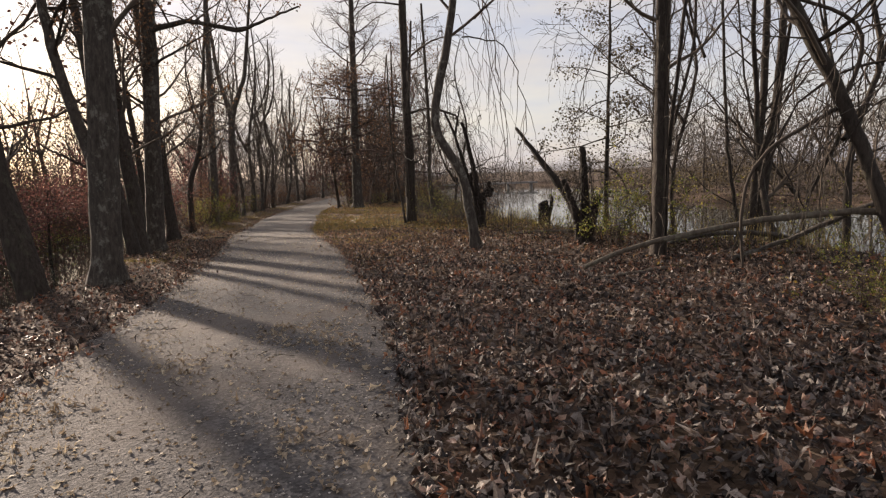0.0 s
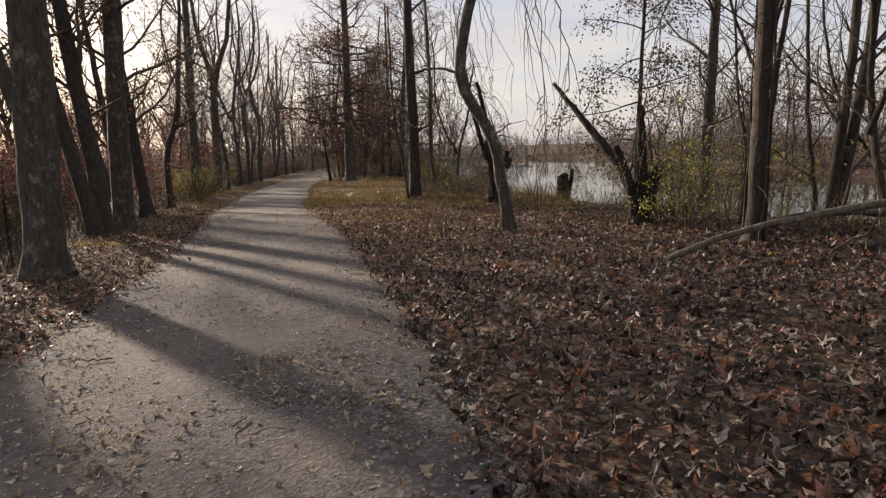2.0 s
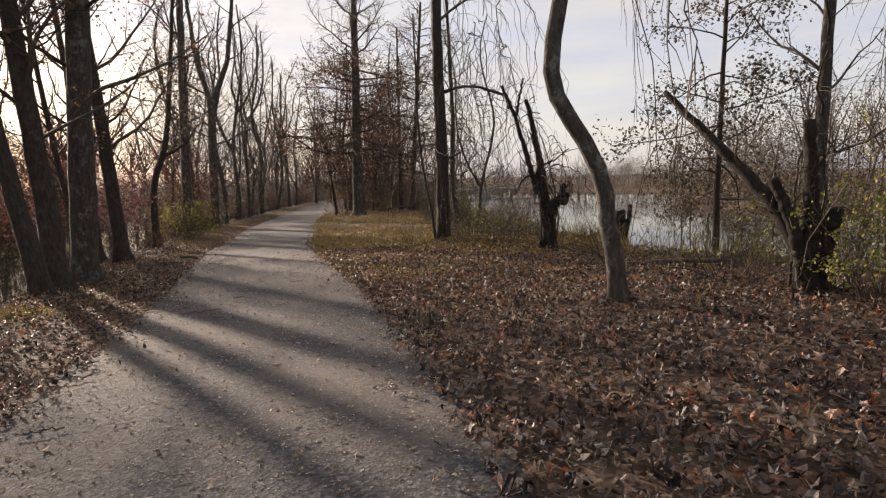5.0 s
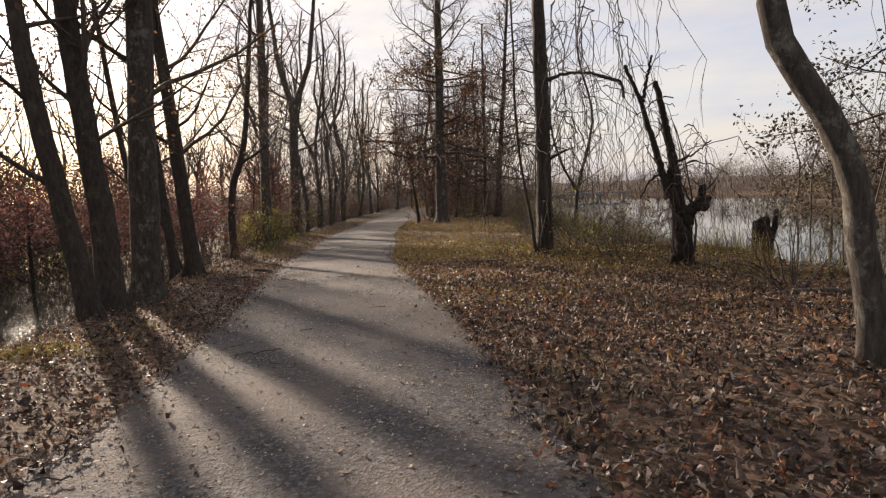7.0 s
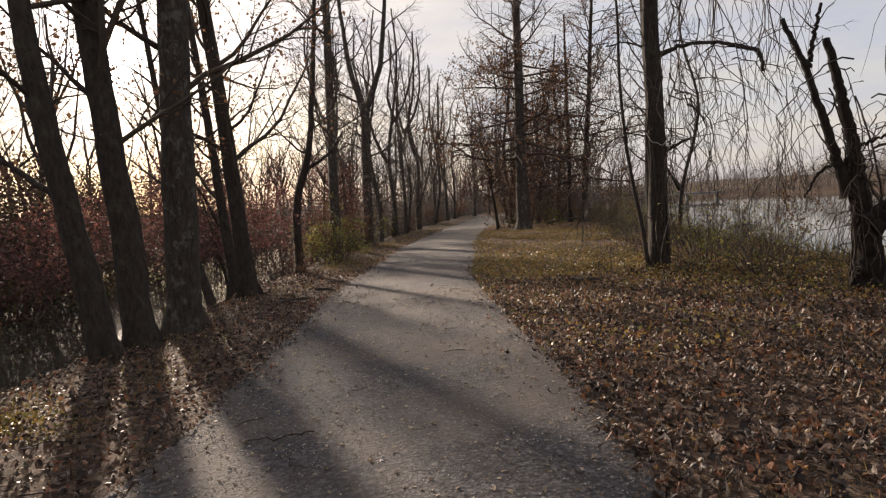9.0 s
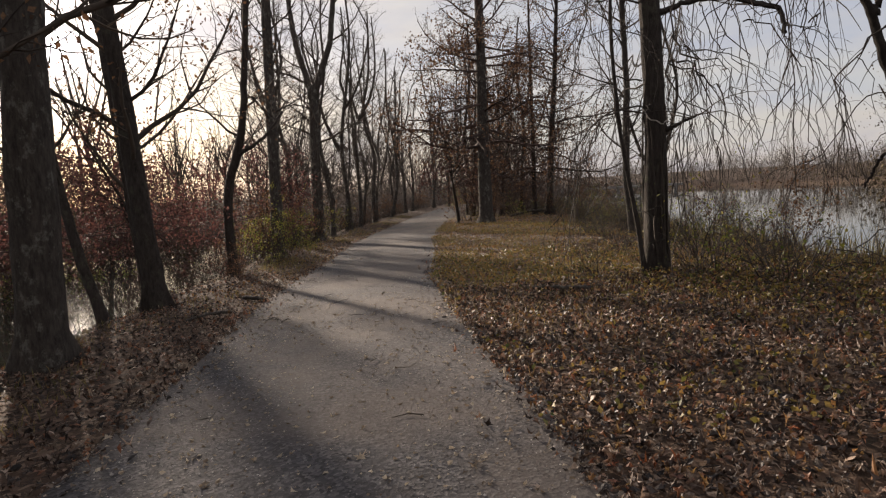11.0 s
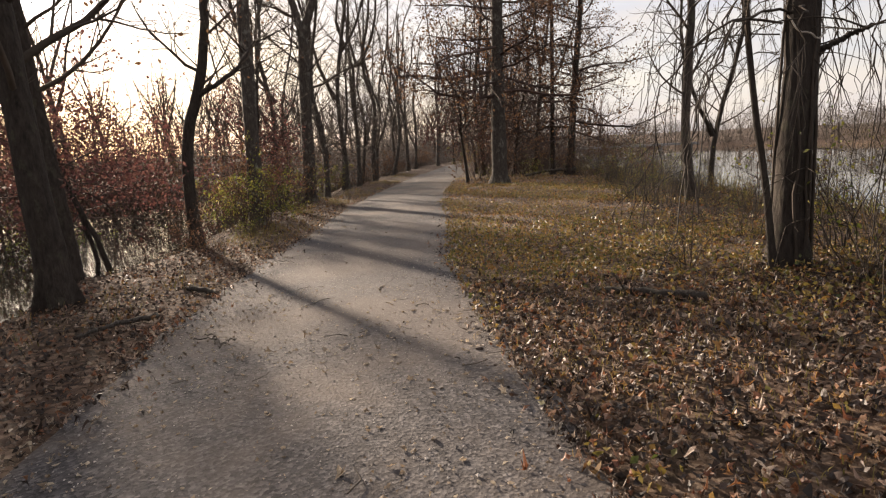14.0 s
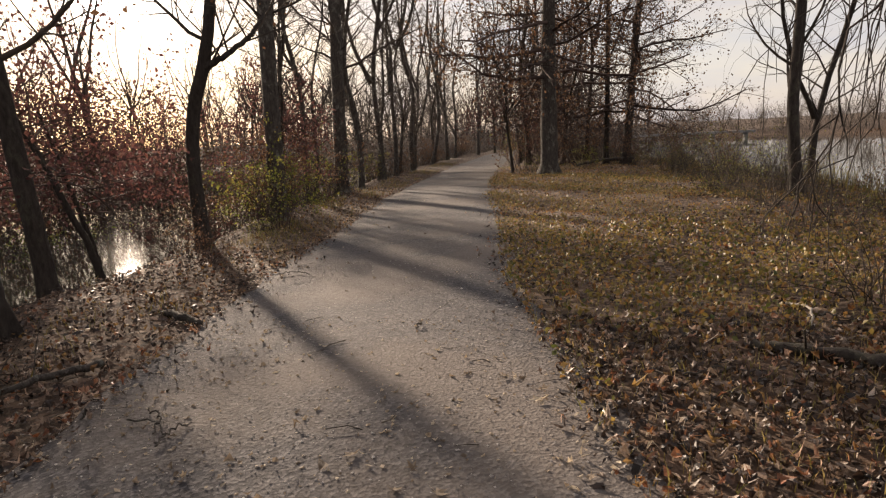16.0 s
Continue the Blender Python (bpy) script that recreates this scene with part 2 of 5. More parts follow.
l.new(cell.outputs["Color"], old.inputs["Fac"])
c2 = mix(n, l, c2, old.outputs["Color"], 0.7)
l.new(c2, b.inputs["Base Color"])
bump(n, l, b, mix(n, l, a1.outputs["Fac"], cell.outputs["Color"], 0.6), 1.0, 0.05)
SOIL = gm

gm, n, l, b = material("lake_water", 0.04)
b.inputs["Base Color"].default_value = (0.03, 0.032, 0.025, 1)
b.inputs["Specular IOR Level"].default_value = 0.5
b.inputs["IOR"].default_value = 1.33
w1 = noise_tex(n, l, 2.2, 3, 0.5, (1.0, 0.6, 1.0))
bump(n, l, b, w1.outputs["Fac"], 0.06, 0.04)
WATER = gm

gm, n, l, b = material("small_stones", 0.85)
info = n.new("ShaderNodeNewGeometry")
c1 = ramp(n, [(0, (0.12, 0.11, 0.105)), (0.6, (0.33, 0.3, 0.27)), (1, (0.58, 0.53, 0.48))])
l.new(info.outputs["Random Per Island"], c1.inputs["Fac"])
l.new(c1.outputs["Color"], b.inputs["Base Color"])
STONE = gm

gm, n, l, b = material("weathered_concrete", 0.9)
a1 = noise_tex(n, l, 3, 5, 0.6)
c1 = ramp(n, [(0.3, (0.16, 0.155, 0.15)), (0.7, (0.3, 0.29, 0.28))])
l.new(a1.outputs["Fac"], c1.inputs["Fac"])
l.new(c1.outputs["Color"], b.inputs["Base Color"])
CONCRETE = gm


# ---- the lie of the land ----
WATER_LEVEL = -1.12
PATH_Y = np.array([-40, -10, 0, 4.4, 6, 10, 12.5, 15, 20, 23.5, 28.7, 34, 40, 56, 76, 88, 105, 130])
PATH_X = np.array([2.2, 0.0, -1.45, -1.87, -2.1, -2.95, -3.5, -4.1, -5.6, -6.55, -7.4, -8.5, -9.3, -11.0, -12.2, -11.0, -6.0, 4.0])
HALF = 1.66
SHORE_Y = np.array([-60, -10, 0, 8, 14, 20, 30, 40, 50, 60, 80, 110, 150])
SHORE_X = np.array([14, 12, 10.0, 7.4, 5.6, 3.9, 2.2, 0.9, -0.6, -2.0, -5.0, -2.0, 4.0])
FAR_Y = np.array([-200, -20, 10, 25, 42, 52, 58, 75, 100, 125, 136, 150])
FAR_X = np.array([150, 70, 42, 29, 20, 14.5, 20, 34, 30, 14, -4, -10])


def smooth(t):
    t = np.clip(t, 0, 1)
    return t * t * (3 - 2 * t)


def hump(x, y, k, s):
    return np.sin(x * k + s) * np.cos(y * k * 0.83 + 1.7 * s) + 0.5 * np.sin(x * k * 2.3 + y * k * 1.9 + s)


def height(x, y):
    x, y = np.asarray(x, float), np.asarray(y, float)
    pc = np.interp(y, PATH_Y, PATH_X)
    base = 0.046 - 0.0163 * np.clip(y, -12, 24) - 0.0035 * np.clip(y - 24, 0, 60) + 0.035 * np.clip(x, -13, 6)
    off = np.abs(x - pc) - HALF
    rough = smooth(off / 1.2)
    z = base + rough * (0.03 * hump(x, y, 1.7, 0.4) + 0.05 * hump(x, y, 0.6, 2.0))
    # the bank down to the channel beside the path, and its far side
    d = pc - HALF - x
    crest = 2.0 + 0.22 * np.sin(y * 0.45 + 1.0) + 0.2 * smooth((y - 14) / 5) + 0.65 * np.exp(-((y - 23.2) / 1.5) ** 2)
    z = z - 1.7 * smooth((d - crest) / 1.9)
    z = z + 0.09 * smooth(d / 1.4) * (1 - smooth((d - crest) / 1.5))
    # low swells under the curved tree and the vine-hung trunk
    z = z + 0.2 * np.exp(-((x - 0.9) / 1.5) ** 2 - ((y - 12.2) / 2.2) ** 2) + 0.15 * np.exp(-((x + 0.8) / 1.1) ** 2 - ((y - 21.8) / 1.3) ** 2)
    far = d - crest - 8.0 - 1.2 * np.sin(y * 0.21)
    z = z + (2.0 + 0.25 * hump(x, y, 0.35, 1.1)) * smooth(far / 5.0) + 1.6 * smooth((far - 6) / 60)
    # the lake
    s = x - np.interp(y, SHORE_Y, SHORE_X) + 0.35 * np.sin(y * 1.1) + 0.2 * np.sin(y * 2.7)
    lake = smooth((s + 1.2) / 3.2)
    f = x - np.interp(y, FAR_Y, FAR_X) + 0.8 * np.sin(y * 0.6)
    f = np.maximum(f, y - 140 + 0.05 * x)
    bank = smooth(f / 4.0)
    land = -0.55 + 0.2 * hump(x, y, 0.3, 0.2) + 0.9 * smooth((f - 3) / 30) + 1.5 * smooth((f - 30) / 120)
    z = z * (1 - lake) + lake * ((-2.2) * (1 - bank) + bank * land)
    z = np.where((y > 100) & (d > 0), np.maximum(z, -0.4), z)
    return z


def ground_z(x, y):
    return float(height(x, y))


# ---- mesh tools ----
class Geo:
    """Vertices and faces gathered piece by piece for one mesh."""

    def __init__(self):
        self.v, self.f, self.n = [], [], 0

    def add(self, verts, faces):
        self.v.append(np.asarray(verts, float))
        self.f.append(np.asarray(faces, int) + self.n)
        self.n += len(verts)

    def tube(self, pts, rad, sides, cap=False, lobes=0.0, flare_to=0.0, seed=0.0):
        pts, rad = np.asarray(pts, float), np.asarray(rad, float)
        k = len(pts)
        tan = np.gradient(pts, axis=0)
        tan /= np.linalg.norm(tan, axis=1)[:, None] + 1e-9
        mean = np.abs(tan.mean(axis=0))
        ref = np.eye(3)[int(np.argmin(mean))]
        u = np.cross(tan, ref)
        u /= np.linalg.norm(u, axis=1)[:, None] + 1e-9
        w = np.cross(tan, u)
        a = np.arange(sides) * 2 * math.pi / sides
        scale = np.ones((k, sides))
        if lobes:
            zz = pts[:, 2] - pts[0, 2]
            fl = np.exp(-np.maximum(zz, 0) / flare_to)[:, None] if flare_to > 0 else np.zeros((k, 1))
            scale += fl * (0.32 + 0.34 * np.cos(a * 4 + seed)[None] + 0.2 * np.cos(a * 7 + 2 * seed)[None])
            scale += lobes * (np.sin(a * 3 + zz[:, None] * 1.3 + seed) + np.sin(a * 2 - zz[:, None] * 2.1 + 2 * seed)) * 0.5
        ring = pts[:, None] + (rad[:, None] * scale)[:, :, None] * (np.cos(a)[None, :, None] * u[:, None] + np.sin(a)[None, :, None] * w[:, None])
        i = np.arange(k - 1)[:, None] * sides + np.arange(sides)[None]
        j = np.arange(k - 1)[:, None] * sides + (np.arange(sides)[None] + 1) % sides
        faces = np.stack([i, j, j + sides, i + sides], axis=-1).reshape(-1, 4)
        self.add(ring.reshape(-1, 3), faces)
        if cap:
            top = self.n
            self.add([pts[-1] + tan[-1] * rad[-1] * 0.3], np.zeros((0, 4)))
            base = top - sides
            self.f.append(np.stack([base + np.arange(sides), base + (np.arange(sides) + 1) % sides, np.full(sides, top), np.full(sides, top)], axis=1))

    def mesh(self, name, mat, shade=True):
        me = bpy.data.meshes.new(name)
        v, f = np.concatenate(self.v), np.concatenate(self.f)
        tri = f[:, 2] == f[:, 3]
        size = np.where(tri, 3, 4)
        start = np.concatenate([[0], np.cumsum(size)[:-1]])
        keep = np.ones_like(f, bool)
        keep[tri, 3] = False
        flat = f[keep]
        me.vertices.add(len(v))
        me.vertices.foreach_set("co", v.ravel())
        me.loops.add(len(flat))
        me.loops.foreach_set("vertex_index", flat.astype(np.int32))
        me.polygons.add(len(f))
        me.polygons.foreach_set("loop_start", start.astype(np.int32))
        me.polygons.foreach_set("use_smooth", np.full(len(f), shade))
        me.update(calc_edges=True)
        me.validate()
        me.materials.append(mat)
        return me


def part(name, geo, mat, parent=None, label="", shade=True):
    ob = new(name, geo.mesh(name, mat, shade) if isinstance(geo, Geo) else geo)
    if parent is not None:
        ob.parent = parent
    return tagged(ob, label)


def thing(name, x, y, z, label, category, group="", kind=""):
    ob = new(name)
    ob.empty_display_size = 0.2
    ob.location = (x, y, z)
    return tagged(ob, label, category, group, kind)


def unit(v):
    v = np.asarray(v, float)
    return v / (np.linalg.norm(v) + 1e-9)


def along(pts, t):
    """The point, direction and index at the share t of a polyline's length."""
    seg = np.linalg.norm(np.diff(pts, axis=0), axis=1)
    s = np.concatenate([[0], np.cumsum(seg)])
    q = t * s[-1]
    i = min(int(np.searchsorted(s, q, side="right")) - 1, len(seg) - 1)
    u = (q - s[i]) / (seg[i] + 1e-9)
    return pts[i] + (pts[i + 1] - pts[i]) * u, unit(pts[i + 1] - pts[i]), i, u


def shoot(geo, rng, p, d, length, r, level, style, tips, fine=1.0, coarse=False):
    """A branch with its side branches and twigs, level by level."""
    k = (6 if level == 1 else 4 if level == 2 else 3) - (1 if coarse or fine < 0.7 else 0)
    k = k if level < 3 else 1 if fine < 0.7 else 2
    step = length / k
    pts, d = [np.asarray(p, float)], unit(d)
    bend = {"up": 0.10, "oak": 0.02, "droop": -0.16}[style]
    for i in range(k):
        d = unit(d + rng.normal(0, 0.17 if level < 3 else 0.22, 3) + np.array([0, 0, bend * (0.5 if i < 2 else 1.2)]))
        pts.append(pts[-1] + d * step)
    pts = np.array(pts)
    rad = r * np.linspace(1, 0.3, k + 1)
    geo.tube(pts, rad, 5 if level == 1 and fine > 0.7 and not coarse else 3)
    if level >= 3:
        tips.append(pts[-1])
        tips.append((pts[0] + pts[-1]) / 2)
        return
    count = max(2, int(length * (4.2 if level == 1 else 5.5)))
    count = max(2, int(min(count, 13 if level == 1 else 7) * fine))
    for i in range(count):
        t = 0.18 + 0.8 * (i + rng.random()) / count
        q, tan, j, u = along(pts, t)
        side = unit(np.cross(tan, rng.normal(0, 1, 3)))
        dd = unit(tan * rng.uniform(0.5, 1.0) + side * rng.uniform(0.6, 1.0))
        shoot(geo, rng, q, dd, length * rng.uniform(0.32, 0.5) * (1.15 - 0.5 * t), max(0.0045, r * (1 - 0.65 * t) * 0.5), level + 1, style, tips, fine, coarse)


def leaf_cloud(rng, spots, count, size, spread=0.12):
    """Small folded leaves hung about the twig ends."""
    g = Geo()
    spots = np.asarray(spots)
    c = spots[rng.integers(0, len(spots), count)] + rng.normal(0, spread, (count, 3))
    a = rng.normal(0, 1, (count, 3)) + np.array([0, 0, -0.5])
    a /= np.linalg.norm(a, axis=1)[:, None]
    b = np.cross(a, rng.normal(0, 1, (count, 3)))
    b /= np.linalg.norm(b, axis=1)[:, None] + 1e-9
    nrm = np.cross(a, b)
    s = (size * rng.uniform(0.6, 1.3, count))[:, None]
    v = np.stack([c, c + a * s * 0.45 + b * s * 0.33 + nrm * s * 0.12, c + a * s, c + a * s * 0.45 - b * s * 0.33 + nrm * s * 0.12], axis=1).reshape(-1, 3)
    i = np.arange(count)[:, None] * 4
    f = np.concatenate([i + [0, 1, 2, 2], i + [0, 2, 3, 3]])
    g.add(v, f)
    return g


def stem_line(rng, pts, n):
    """A smoothed run of points through the given ones, a little uneven."""
    pts = np.asarray(pts, float)
    s = np.concatenate([[0], np.cumsum(np.linalg.norm(np.diff(pts, axis=0), axis=1))])
    q = np.linspace(0, s[-1], n)
    out = np.stack([np.interp(q, s, pts[:, i]) for i in range(3)], axis=1)
    for _ in range(2):
        out[1:-1] = (out[:-2] + 2 * out[1:-1] + out[2:]) / 4
    out[1:-1] += rng.normal(0, 0.008, (n - 2, 3))
    return out


def tree(name, x, y, stems, label, seed, bark_mat=None, twig_mat=None, style="up", first=2.2, limbs=14, reach=3.0, sides=14,
         leaves=0, leaf_mat=None, leaf_size=0.09, leaf_low=99.0, leaf_from=0.0, category="tree", group="", flare=0.17, level=1):
    """A tree: stems are (points from its foot, foot radius, top radius); limbs start first metres up and reach out that far."""
    rng = np.random.default_rng(seed)
    z0 = ground_z(x, y) - 0.06
    root = thing(name, x, y, z0, label, category, group)
    crown, tips = Geo(), []
    for si, (pts, r0, r1) in enumerate(stems):
        line = stem_line(rng, pts, 34 if sides > 9 else 16)
        t = np.linspace(0, 1, len(line))
        rad = r0 + (r1 - r0) * t ** 0.85
        trunk = Geo()
        trunk.tube(line, rad, sides, cap=True, lobes=0.07, flare_to=flare if si == 0 else 0.05, seed=seed + si)
        part("trunk", trunk, bark_mat or BARK_GREY, root)
        top = line[-1][2]
        m = max(3, int(limbs / len(stems)))
        lo = min(0.7, max(0.05, (first - line[0][2]) / max(0.5, top - line[0][2])))
        turn = rng.uniform(0, 6.28)
        for i in range(m):
            tt = lo + (0.985 - lo) * (i + rng.random() * 0.8) / m
            p, tan, j, u = along(line, tt)
            turn += 2.4 + rng.normal(0, 0.5)
            rel = (tt - lo) / (1 - lo)
            lift = {"up": rng.uniform(0.45, 1.1), "oak": -0.15 + 0.95 * rel + rng.normal(0, 0.12), "droop": rng.uniform(0.0, 0.6)}[style]
            d = unit([math.cos(turn), math.sin(turn), lift])
            ln = reach * (1.0 - 0.62 * rel) * rng.uniform(0.6, 1.15)
            rr = np.interp(tt, t, rad)
            shoot(crown, rng, p + d * rr * 0.3, d, ln, max(0.01, min(rr * 0.42, 0.015 * ln + 0.008)), level, style, tips, 1.0, y > 27)
    boughs = part("crown", crown, twig_mat or TWIG, root) if crown.n else root
    if leaves and tips:
        low = [p for p in tips if leaf_from < p[2] < leaf_low] or tips
        part("foliage", leaf_cloud(rng, low, leaves, leaf_size), leaf_mat or LEAF_BROWN, boughs)
    return root


def rise(lean, top, wob=0.12, seed=0):
    """Trunk points: from the foot up to top metres, leaning by (x, y) metres at the top."""
    rng = np.random.default_rng(seed + 900)
    k = 7
    out = []
    for i in range(k):
        t = i / (k - 1)
        s = wob * math.sin(math.pi * t)
        out.append((lean[0] * t + rng.normal(0, s), lean[1] * t + rng.normal(0, s), top * t))
    return out


# ---- ground, path, water ----
def steps(*runs):
    out = []
    for a, b, s in runs:
        out += list(np.arange(a, b, s))
    return np.array(out)


gx = steps((-900, -100, 50), (-100, -30, 5), (-30, 15, 0.35), (15, 40, 1.25), (40, 110, 5), (110, 901, 50))
gy = steps((-900, -60, 60), (-60, -6, 4), (-6, 45, 0.35), (45, 80, 1.2), (80, 170, 4), (170, 1300, 60))
X, Y = np.meshgrid(gx, gy)
Z = height(X, Y)
g = Geo()
nx, ny = len(gx), len(gy)
i = (np.arange(ny - 1)[:, None] * nx + np.arange(nx - 1)[None]).ravel()
g.add(np.stack([X, Y, Z], axis=-1).reshape(-1, 3), np.stack([i, i + 1, i + nx + 1, i + nx], axis=1))
ground = tagged(part("ground", g, SOIL), "dark woodland soil with banks sloping down to water", "ground", kind="structure")

py = np.arange(-30, 112, 0.3)
pu = np.array([-1.12, -1.0, -0.7, -0.35, 0, 0.35, 0.7, 1.0, 1.12])
pxc = np.interp(py, PATH_Y, PATH_X)
for _ in range(6):
    pxc[1:-1] = (pxc[:-2] + 2 * pxc[1:-1] + pxc[2:]) / 4
edge = 1 + 0.022 * np.sin(py * 1.3) + 0.02 * np.sin(py * 3.1 + 1) + 0.025 * np.sin(py * 7.3 + 2) * np.sin(py * 0.9)
PX = pxc[:, None] + HALF * pu[None] * edge[:, None]
PY = np.repeat(py[:, None], len(pu), axis=1)
PZ = height(PX, PY) + np.array([-0.05, 0.004, 0.022, 0.026, 0.028, 0.026, 0.022, 0.004, -0.05])[None] + 0.006 * hump(PX, PY, 2.1, 0.5)
g = Geo()
nu = len(pu)
i = (np.arange(len(py) - 1)[:, None] * nu + np.arange(nu - 1)[None]).ravel()
g.add(np.stack([PX, PY, PZ], axis=-1).reshape(-1, 3), np.stack([i, i + 1, i + nu + 1, i + nu], axis=1))
path = tagged(part("path", g, GRAVEL), "grey-brown crushed stone footpath dappled with long shadows", "path", kind="structure")

g = Geo()
g.add([(-900, -900, WATER_LEVEL), (900, -900, WATER_LEVEL), (900, 1300, WATER_LEVEL), (-900, 1300, WATER_LEVEL)], [(0, 1, 2, 3)])
water = tagged(part("water", g, WATER), "calm lake and channel water mirroring a pale sky", "water", kind="structure")

# ---- trees beside the path ----
tree("tree", -7.38, 10.85, [([(0, 0, 0), (-0.17, 0, 0.9), (-0.55, 0.1, 2.4), (-0.95, 0.2, 4.5), (-1.4, 0.2, 9)], 0.27, 0.12)],
     "dark leaning tree trunk on the channel bank", 11, BARK_DARK, first=2.6, limbs=16, leaves=900, leaf_mat=LEAF_RED_SHADED)
tree("tree", -5.9, 10.5, [([(0, 0, 0), (0.13, 0.02, 2.5), (0.33, 0.05, 6), (0.8, 0.1, 15)], 0.265, 0.15),
                          ([(0.02, 0, 2.0), (-0.4, 0.2, 3.0), (-0.75, 0.3, 4.2), (-1.2, 0.4, 8)], 0.11, 0.05)],
     "thick grey-barked tree with flared roots beside the path", 12, BARK_GREY, first=3.6, limbs=30, leaves=1500, leaf_size=0.08)
tree("tree", -8.05, 15.75, [([(0, 0, 0), (-0.22, 0, 1.2), (-0.5, 0, 2.6), (-0.8, 0.1, 4.2), (-1.3, 0.2, 9)], 0.17, 0.08), ([(-0.38, 0, 2.0), (-1.2, 0.1, 2.45), (-2.3, 0.1, 3.05)], 0.05, 0.02)],
     "slender tree leaning out over the channel", 13, BARK_DARK, first=2.4, limbs=18, reach=2.6, leaves=700, leaf_size=0.08)
tree("tree", -8.3, 16.6, [([(0, 0, 0), (-0.14, 0.1, 1.6), (-0.32, 0.15, 3.2), (-0.56, 0.2, 5.4), (-0.9, 0.2, 12)], 0.21, 0.1)],
     "dark trunk leaning towards the water", 14, BARK_DARK, first=2.6, limbs=22, leaves=1400, leaf_size=0.08)
tree("tree", -8.45, 17.75, [([(0, 0, 0), (0.09, 0, 2), (0.23, 0.1, 5), (0.6, 0.1, 15)], 0.265, 0.14), ([(0.27, 0, 6.4), (1.5, 0, 6.65), (2.9, 0.1, 6.35), (4.6, 0.2, 7.0)], 0.085, 0.025)],
     "straight grey-barked tree with pale lichen patches", 15, BARK_GREY, first=3.2, limbs=30, leaves=1500, leaf_size=0.08)
tree("tree", -9.38, 21.1, [([(0, 0, 0), (-0.1, 0, 1.6), (-0.3, 0.1, 3.6), (-0.55, 0.1, 6), (-1.0, 0.2, 13)], 0.185, 0.08)],
     "dark slim tree on the edge of the bank", 16, BARK_DARK, first=2.3, limbs=26, leaves=1500, leaf_size=0.08)
tree("tree", -9.62, 20.15, [([(0, 0, 0), (-0.35, 0, 1.3), (-0.75, 0.1, 3.0), (-1.3, 0.1, 8)], 0.085, 0.04)],
     "thin leaning sapling beside the channel", 17, BARK_DARK, first=1.8, limbs=12, reach=2, sides=8)
tree("tree", -11.25, 23.5, [([(0, 0, 0), (-0.2, 0, 2), (-0.46, 0.1, 4.5), (-1.0, 0.1, 10)], 0.14, 0.06)],
     "slim dark trunk at the water's edge", 18, BARK_DARK, first=2.4, limbs=15, reach=2.4)
tree("tree", -10.85, 26.4, [([(0, 0, 0), (-0.05, 0, 0.9), (-0.04, 0, 1.9), (0.07, 0, 2.5), (0.45, 0, 3.3), (0.6, 0.1, 4.2), (1.1, 0.2, 9)], 0.14, 0.05),
                            ([(0.42, 0, 3.2), (0.75, 0.1, 3.35), (1.1, 0.4, 3.7), (1.3, 0.9, 4.3)], 0.055, 0.03)],
     "small crooked tree growing from the bank", 19, BARK_DARK, first=2.8, limbs=18, reach=2.4, leaves=250, leaf_size=0.07)
tree("tree", -10.95, 29.3, [([(0, 0, 0), (0.07, 0, 2), (0.15, 0, 4.5), (0.28, 0, 8), (0.4, 0, 14)], 0.20, 0.09)],
     "straight slim grey tree beside the path", 20, BARK_GREY, first=3.4, limbs=22)
tree("tree", -12.6, 36.9, [([(0, 0, 0), (0.12, 0, 3), (0.25, 0, 6.4)], 0.26, 0.19), ([(0.23, 0, 6.2), (-0.4, 0.1, 8.5), (-0.9, 0, 14)], 0.15, 0.06), ([(0.24, 0, 6.2), (1.2, 0, 8.4), (1.9, 0.2, 14)], 0.16, 0.06)],
     "forked bare tree with upright limbs", 21, BARK_GREY, first=4.2, limbs=28, reach=3.4)
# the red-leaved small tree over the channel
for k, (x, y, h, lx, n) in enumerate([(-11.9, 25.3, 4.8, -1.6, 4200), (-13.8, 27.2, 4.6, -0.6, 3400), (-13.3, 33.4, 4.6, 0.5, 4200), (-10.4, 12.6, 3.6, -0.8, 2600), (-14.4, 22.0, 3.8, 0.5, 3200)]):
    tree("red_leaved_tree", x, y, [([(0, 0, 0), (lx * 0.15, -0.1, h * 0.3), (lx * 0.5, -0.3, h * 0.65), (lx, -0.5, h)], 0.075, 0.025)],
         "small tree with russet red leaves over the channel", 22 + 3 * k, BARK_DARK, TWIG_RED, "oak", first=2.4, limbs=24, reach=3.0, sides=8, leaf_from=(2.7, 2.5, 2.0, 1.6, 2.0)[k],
         leaves=n, leaf_mat=LEAF_RED_BACKLIT, leaf_size=0.08)

# right of the path
tree("tree", -5.6, 41.6, [([(0, 0, 0), (0, 0, 4), (0.1, 0, 9), (0.2, 0, 17)], 0.36, 0.12)],
     "tall straight oak with dense fine branches", 31, BARK_GREY, TWIG_RED, "oak", first=3.6, limbs=66, reach=5.0, leaves=8000, leaf_mat=LEAF_BROWN, leaf_size=0.12, leaf_low=9.5)
tree("tree", -2.5, 44.4, [([(0, 0, 0), (0.2, 0, 3.5), (0.5, 0, 7), (0.9, 0, 13)], 0.20, 0.07)],
     "dark oak with drooping fine branches by the lake", 32, BARK_DARK, TWIG_RED, "oak", first=1.8, limbs=50, reach=4.8, leaves=4500, leaf_mat=LEAF_BROWN, leaf_size=0.1)
